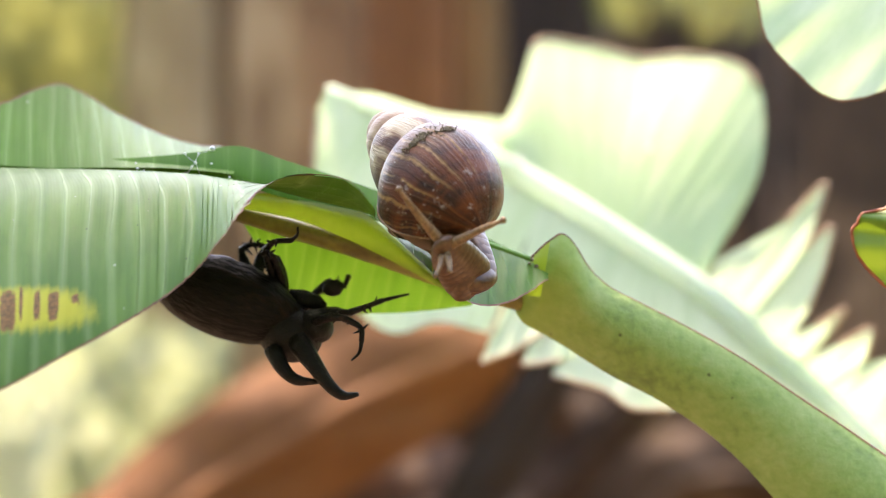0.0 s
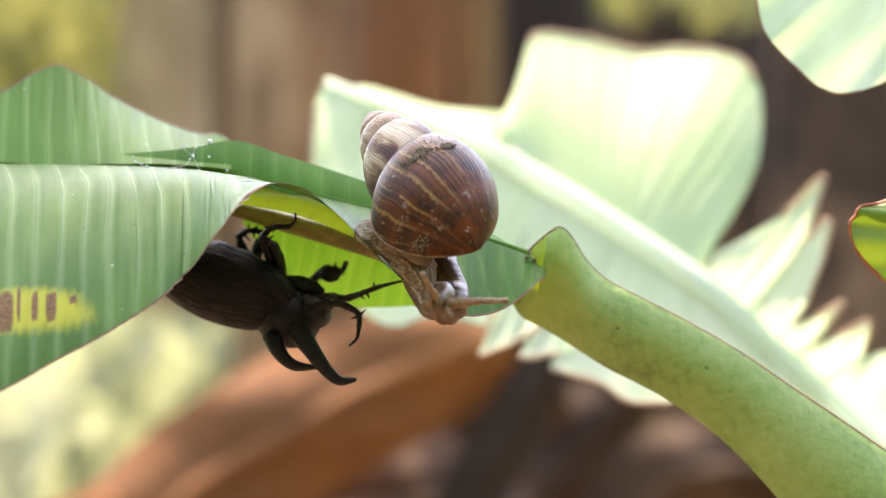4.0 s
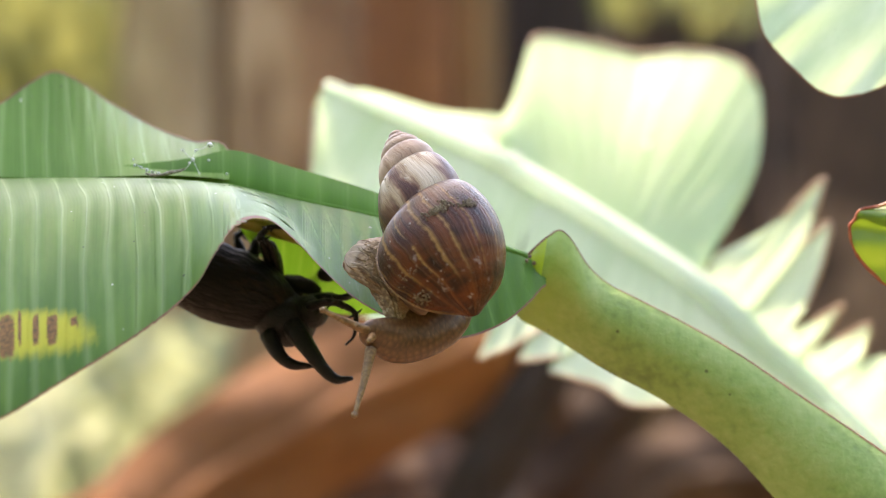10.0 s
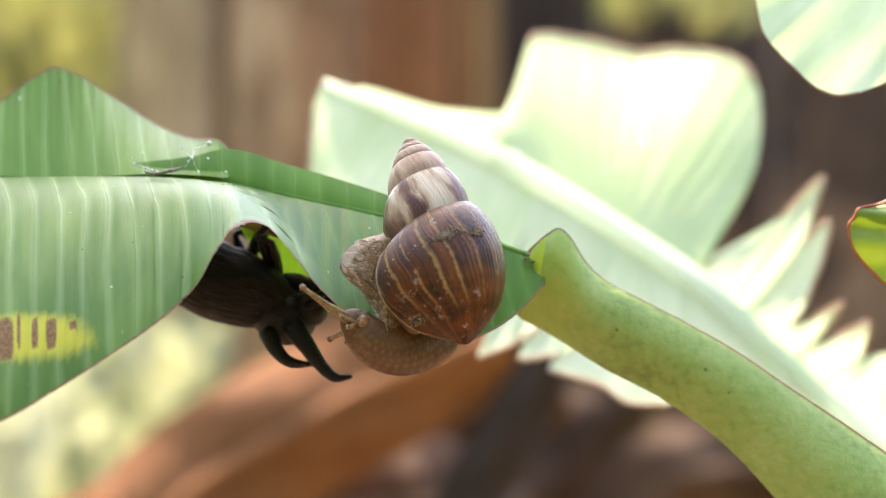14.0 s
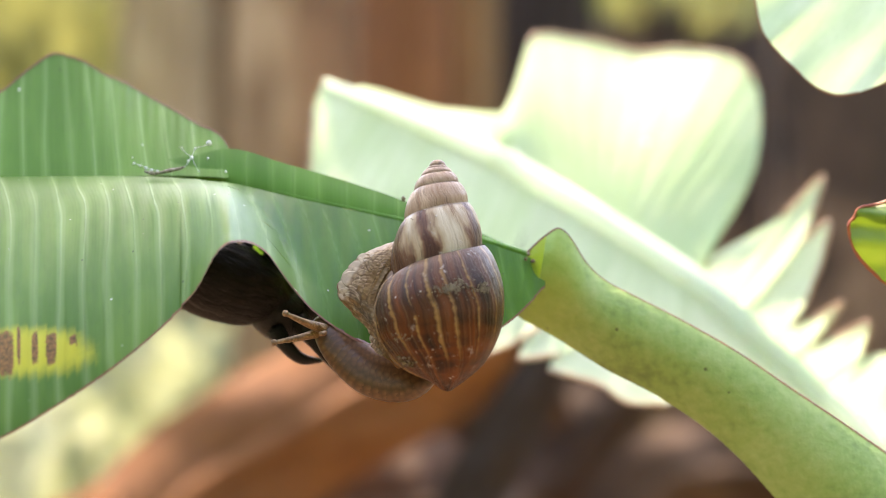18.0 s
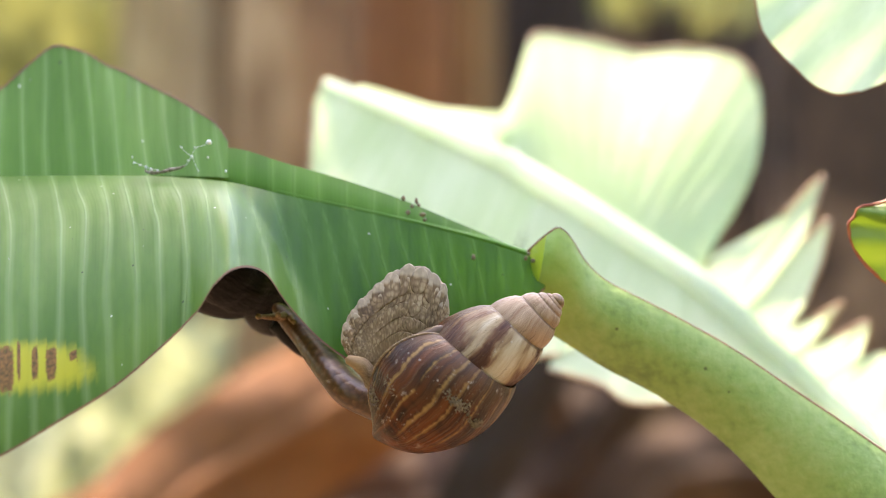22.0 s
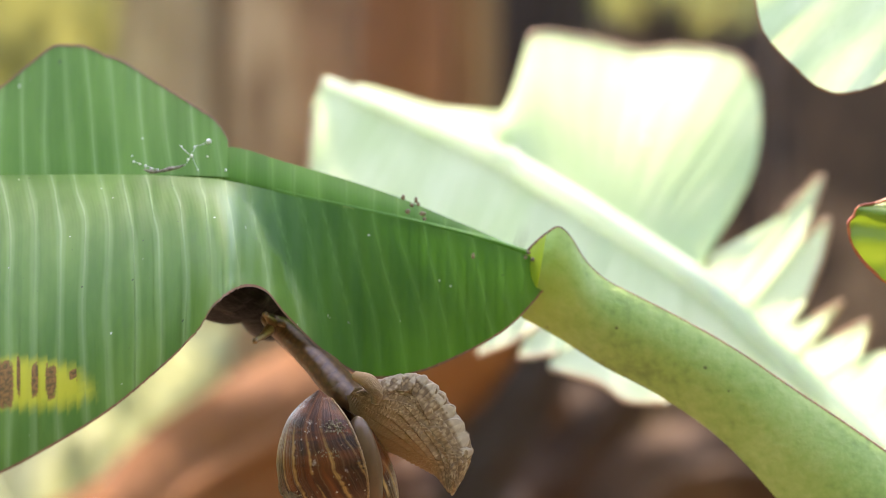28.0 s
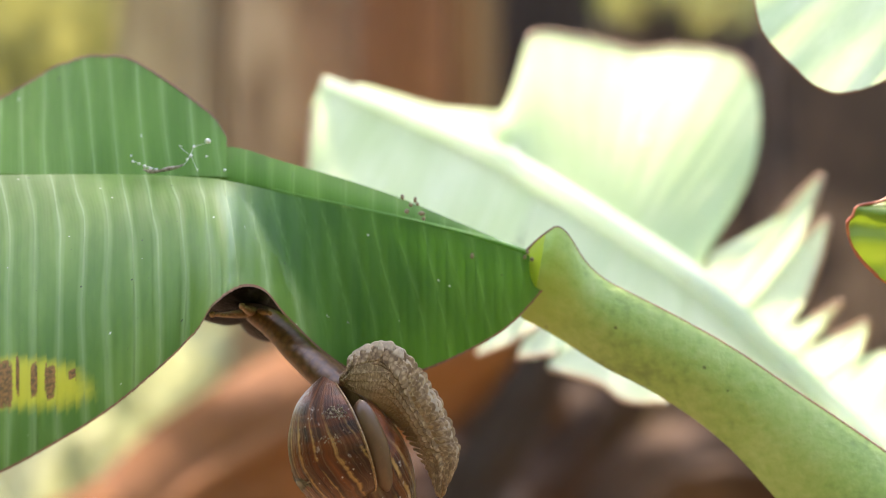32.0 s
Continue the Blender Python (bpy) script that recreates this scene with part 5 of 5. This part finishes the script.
def foot_pieces():
    """Small plates of skin that keep their shape and slide over one another as the foot bends."""
    made = []
    places = {t: foot_surface(t) for t in SNAIL_TIMES}
    ref = places[24]
    for k in range(FOOT_LONG):
        for j in range(FOOT_WIDE):
            v0, v1, u0, u1 = k / FOOT_LONG, (k + 1) / FOOT_LONG, j / FOOT_WIDE, (j + 1) / FOOT_WIDE
            um, vm = (u0 + u1) / 2, (v0 + v1) / 2
            centre = ref(um, vm)
            across, onward = (ref(u1, vm) - ref(u0, vm)), (ref(um, v1) - ref(um, v0))
            seen = [p for t, p in places.items() if t >= 19 or j > 2]
            grow_u = max((p(u1, vm) - p(u0, vm)).length for p in seen) / across.length
            grow_v = max((p(um, v1) - p(um, v0)).length for p in seen) / max(onward.length, 1e-5)
            grow_u, grow_v = min(1.6, max(1.0, grow_u)), min(2.0, max(1.0, grow_v))
            rim = j == FOOT_WIDE - 1
            if rim:
                grow_u = min(grow_u, 1.15)
            ex = across.normalized()
            normal = ex.cross(onward).normalized()
            normal = normal if normal.y < 0 else -normal
            ey = normal.cross(ex)
            ra, rb = across.length * grow_u * 1.0, onward.length * grow_v * 1.05
            bm = blob(ra, rb, (1.6 if rim else 0.6) * UNIT, 0.0, 2.0, 16, (k, j, 0))
            lay = bm.loops.layers.uv.new("UVMap")
            for f in bm.faces:
                for loop in f.loops:
                    loop[lay].uv = (um + (u1 - u0) * 0.5 * loop.vert.co.x / ra * 2.0, vm + (v1 - v0) * 0.5 * loop.vert.co.y / rb * 2.0)
            turn = Matrix((ex, ey, normal)).transposed().to_4x4()
            inward = ex * (ra - across.length * 0.5) if rim else Vector((0, 0, 0))
            bmesh.ops.transform(bm, matrix=Matrix.Translation(-inward + normal * -2.0 * UNIT) @ turn, verts=bm.verts)
            ob = part("foot", bm, M_SOLE, snail, "broad grey-brown wrinkled foot")
            probe = [(u0 + (u1 - u0) * a, v0 + (v1 - v0) * b) for a in (0, 0.5, 1) for b in (0, 0.5, 1)]
            home = np.array([ref(a, b) for a, b in probe])
            made.append((ob, [(t, rigid(home, np.array([places[t](a, b) for a, b in probe])) @ Matrix.Translation(centre)) for t in SNAIL_TIMES]))
    return made


FOOT = foot_pieces()
fold = part("fold", join(tube([Vector((-24, 0, 22)) * UNIT, Vector((0, -6, 12)) * UNIT, Vector((14, -8, -6)) * UNIT, Vector((12, -4, -26)) * UNIT], [8 * UNIT, 14 * UNIT, 13 * UNIT, 7 * UNIT], 14, 20)), M_SOLE, snail, "curled fold of skin")


def feeler(long, r0, r1, knob):
    bm = tube([Vector((0, 0, -long * UNIT)), Vector((1.5 * UNIT, 0, -long * 0.5 * UNIT)), Vector((0, 0, 0))], [r0 * UNIT, (r0 * 0.45 + r1 * 0.55) * UNIT, r1 * UNIT], 12, 14)
    return join(bm, blob(knob * UNIT, knob * UNIT, knob * UNIT, 0.05, 2, 12))


eyes = [part("eye_stalk", feeler(120, 10, 3.2, 5.8), M_TENT, snail) for _ in range(2)]
feelers = [part("feeler", feeler(42, 7, 3.4, 4.4), M_TENT, snail) for _ in range(2)]


def turned(way, front=Vector((0, -1, 0))):
    """A turn whose z runs along way and whose y looks towards the camera."""
    z = way.normalized()
    y = front - z * front.dot(z)
    if y.length < 1e-3:
        y = Vector((0, 0, 1))
    y.normalize()
    return Matrix((y.cross(z), y, z)).transposed().to_4x4()


def leaning(right, away):
    a, b = math.radians(right), math.radians(away)
    return Vector((math.sin(a) * math.cos(b), math.sin(b), math.cos(a) * math.cos(b)))


def snail_poses():
    """(part, rows) with the world pose of each part at each time."""
    made = {o: [] for o in (shell, fold, *segments, *eyes, *feelers)}
    made.update(dict(FOOT))
    for t in SNAIL_TIMES:
        a, b, d, right, away, roll = blend(SHELL_ROWS, t)
        made[shell].append((t, Matrix.Translation(plan(a, b, d)) @ turned(leaning(right, away)) @ pose(0, 0, 0, 0, 0, roll)))
        made[fold].append((t, Matrix.Translation(plan(*blend(FOLD_ROWS, t)))))
        c = blend(BODY_ROWS, t)
        line = spline([plan(*c[i:i + 3]) for i in range(0, 15, 3)], N_BODY - 1)
        for i, ob in enumerate(segments):
            way = line[min(i + 1, N_BODY - 1)] - line[max(i - 1, 0)]
            made[ob].append((t, Matrix.Translation(line[i]) @ turned(way) @ pose(0, 0, 0, 0, 0, table(ROLL, t)) @ pose(0, 0, 0, 0, 90, 0)))
        head = line[-1]
        for many, rows in ((eyes, EYES), (feelers, FEELERS)):
            for ob, r in zip(many, rows):
                tip = plan(*blend(r, t))
                made[ob].append((t, Matrix.Translation(tip) @ turned(tip - head)))
    return made

# ---- the beetle ----
beetle = thing("rhinoceros_beetle", plan(430, 520, 6), "black horned beetle clinging under the leaf", "beetle")


def limb(name, pts, radii, mat=None, label=""):
    return in_thing(part(name, tube([plan(*p) for p in pts], [r * UNIT for r in radii], 10), mat or M_BEETLE, beetle, label), beetle)


def body_lump(name, a, b, d, size, turn, mat, label="", rough=0.03, rings=0):
    bm = blob(*[s * UNIT for s in size], rough, 2.0, 80 if rings else 36)
    for v in bm.verts if rings else ():
        q = 1 + 0.05 * abs(math.sin(v.co.x / (size[0] * UNIT) * rings))
        v.co.y, v.co.z = v.co.y * q, v.co.z * q
    ob = part(name, bm, mat, beetle, label)
    ob.matrix_basis = beetle.matrix_basis.inverted() @ Matrix.Translation(plan(a, b, d)) @ pose(0, 0, 0, *turn)
    return ob


body_lump("wing_case", 395, 508, 4, (140, 62, 66), (0, 20, 0), M_BEETLEBROWN, "", 0.03, 9)
body_lump("wing_case", 392, 516, 12, (138, 60, 66), (0, 20, 0), M_BEETLE)
body_lump("thorax", 505, 572, 6, (62, 58, 50), (0, 28, 0), M_BEETLE, "black shield behind the head")
body_lump("head", 552, 560, 4, (34, 36, 30), (0, 30, 0), M_BEETLE)
limb("horn", [(520, 585, 0), (548, 625, -4), (575, 662, -6), (600, 682, -6), (628, 680, -5)], [22, 16, 12, 9, 4], None, "long curved black horn")
limb("horn", [(478, 600, 0), (495, 635, -3), (520, 655, -4), (558, 658, -3)], [18, 13, 10, 4], None, "short curved black horn")
for a, b, d, size, turn in ((492, 472, 8, (11, 10, 40), -14), (536, 512, 8, (38, 12, 15), 18), (584, 492, 10, (20, 8, 15), -8), (452, 455, 10, (11, 10, 34), 14), (566, 538, 8, (42, 14, 12), -6)):
    body_lump("thigh", a, b, d, size, (0, turn, 0), M_BEETLE, "", 0.12)
LEGS = [
    [[(480, 478, 6), (470, 448, 2), (463, 425, 0)], [(463, 425, 0), (480, 410, -3), (510, 408, -5)], [(510, 408, -5), (520, 398, -6), (521, 384, -6)]],
    [[(500, 520, 8), (492, 475, 4), (480, 440, 0)], [(482, 442, 0), (468, 430, -2), (458, 432, -3)]],
    [[(540, 540, 6), (575, 535, 2), (612, 536, 0)], [(612, 536, 0), (640, 526, 2), (672, 514, 4)], [(672, 514, 4), (695, 508, 5), (718, 503, 6)]],
    [[(550, 552, 0), (578, 544, -6), (602, 545, -8)], [(602, 545, -8), (632, 562, -8), (634, 586, -8)], [(634, 586, -8), (630, 606, -8), (616, 620, -8)]],
    [[(530, 530, 14), (555, 500, 16), (575, 480, 18)], [(575, 480, 18), (600, 490, 18), (612, 470, 18)]],
    [[(440, 470, 14), (425, 440, 14), (420, 425, 14)], [(420, 425, 14), (440, 415, 12), (470, 420, 12)]],
]
for leg in LEGS:
    upper = limb("leg", leg[0], [9, 8, 6])
    for piece, r in zip(leg[1:], ([7, 5, 5], [4, 3, 2])):
        p = [plan(*q) for q in piece]
        ob = part("shin" if r[0] == 7 else "claw", tube(p, [x * UNIT for x in r], 8), M_BEETLE, upper)
    for piece in leg[:2]:
        line = spline([plan(*q) for q in piece], 5)
        for q in line[1:5] + line[2:4]:
            bm = tube([q, q + Vector((random.uniform(-1, 1), random.uniform(-1, 0.4), random.uniform(-1, 1))).normalized() * random.uniform(10, 20) * UNIT], [3.5 * UNIT, 0.8 * UNIT], 5, 2)
            part("spine", bm, M_BEETLE, upper)

# shift right and down (grid), turn about the upright axis
BEETLE_ROWS = [(0, (0, 8, 0)), (3, (0, 0, 0)), (6, (-5, -11, 0)), (9, (-8, -11, 0)), (13, (-8, -11, 0)), (16.5, (-8, -12, 8)), (19, (-8, -18, 35)), (21, (-8, -24, 48)), (25, (-8, -22, 50)), (28, (-6, -14, 55)), (32, (-6, -12, 56))]

# ---- small things on the leaf ----
rnd = random.Random(11)
silk = []
for a, b, r in ((234, 279, 1.6), (237, 289, 2.6), (248, 293, 2.6), (258, 297, 3.0), (268, 301, 2.6), (279, 303, 2.4), (345, 263, 2.8), (340, 279, 3.0), (333, 285, 2.2), (370, 253, 4.4), (368, 280, 2.4), (400, 304, 2.2), (351, 303, 1.6), (322, 262, 1.5)):
    s = blob(*[rnd.uniform(0.8, 1.1) * r * UNIT for _ in range(3)], 0.2, 2, 10, (rnd.random(), 0, 0))
    bmesh.ops.translate(s, verts=s.verts, vec=plan(a, b, 2))
    silk.append(s)
for p, q in (((318, 260, 4), (340, 279, 2)), ((340, 279, 2), (352, 306, 1)), ((333, 288, 2), (346, 261, 4)), ((236, 288, 3), (280, 303, 1)), ((325, 297, 1), (336, 284, 2)), ((346, 262, 4), (370, 254, 4))):
    silk.append(tube([plan(*p), plan((p[0] + q[0]) / 2, (p[1] + q[1]) / 2 + 1, (p[2] + q[2]) / 2), plan(*q)], 0.35 * UNIT, 5, 6))
tagged(part("silk_threads", join(*silk), M_SILK), "white silk threads and dew drops on the midrib", "silk", kind="stuff")
husk = part("husk", tube([plan(256, 303, 2.5), plan(268, 307, 1.5), plan(284, 306, 1.5), plan(300, 302, 1.5), plan(316, 299, 2), plan(328, 294, 2.5)], [1.5 * UNIT, 3.6 * UNIT, 2.4 * UNIT, 4 * UNIT, 2.8 * UNIT, 0.8 * UNIT], 9, 24), M_HUSK)
tagged(husk, "dry grey insect husk lying in the leaf groove", "husk")
for a, b in ((714, 352), (737, 357), (741, 364), (722, 377), (752, 390), (729, 366), (748, 381), (838, 456), (936, 450), (944, 462), (931, 458), (950, 470)):
    c = blob(*[rnd.uniform(3.0, 5.5) * UNIT for _ in range(3)], 0.4, 2, 8, (rnd.random(), 1, 0))
    ob = part("soil_crumb", c, M_SOIL)
    ob.location = plan(a, b, 5 if a < 900 else 8)
    tagged(ob, "small dark crumb of soil lying on the leaf", "soil crumb", "soil crumbs")


# ---- what moves ----
def motions():
    rows = []
    for t, turn in ((0, 1.6), (3, 1.5), (5.5, 0.7), (7, 0.3), (9, 0.1), (13, 0.0), (32, 0.0)):
        rows.append((t, leaf.matrix_basis.copy() @ pose(0, 0, 0, 0, turn, 0)))
    for ob, r in STRIPS + WING:
        walk(ob, r)
    walk(leaf, rows)
    poses = snail_poses()
    base = snail.matrix_basis.copy()
    track = []
    for t, m in poses[shell]:
        track.append((t, Matrix.Translation(m.translation)))
    for ob, r in poses.items():
        walk(ob, [(t, w.inverted() @ m) for (t, m), (_, w) in zip(r, track)])
    walk(snail, track)
    at = beetle.matrix_basis.copy()
    k = UNIT
    walk(beetle, [(t, Matrix.Translation((a * k, 0.008 * min(1, max(0, (t - 3) / 3)), -b * k)) @ at @ pose(0, 0, 0, 0, 0, turn)) for t, (a, b, turn) in BEETLE_ROWS])


motions()
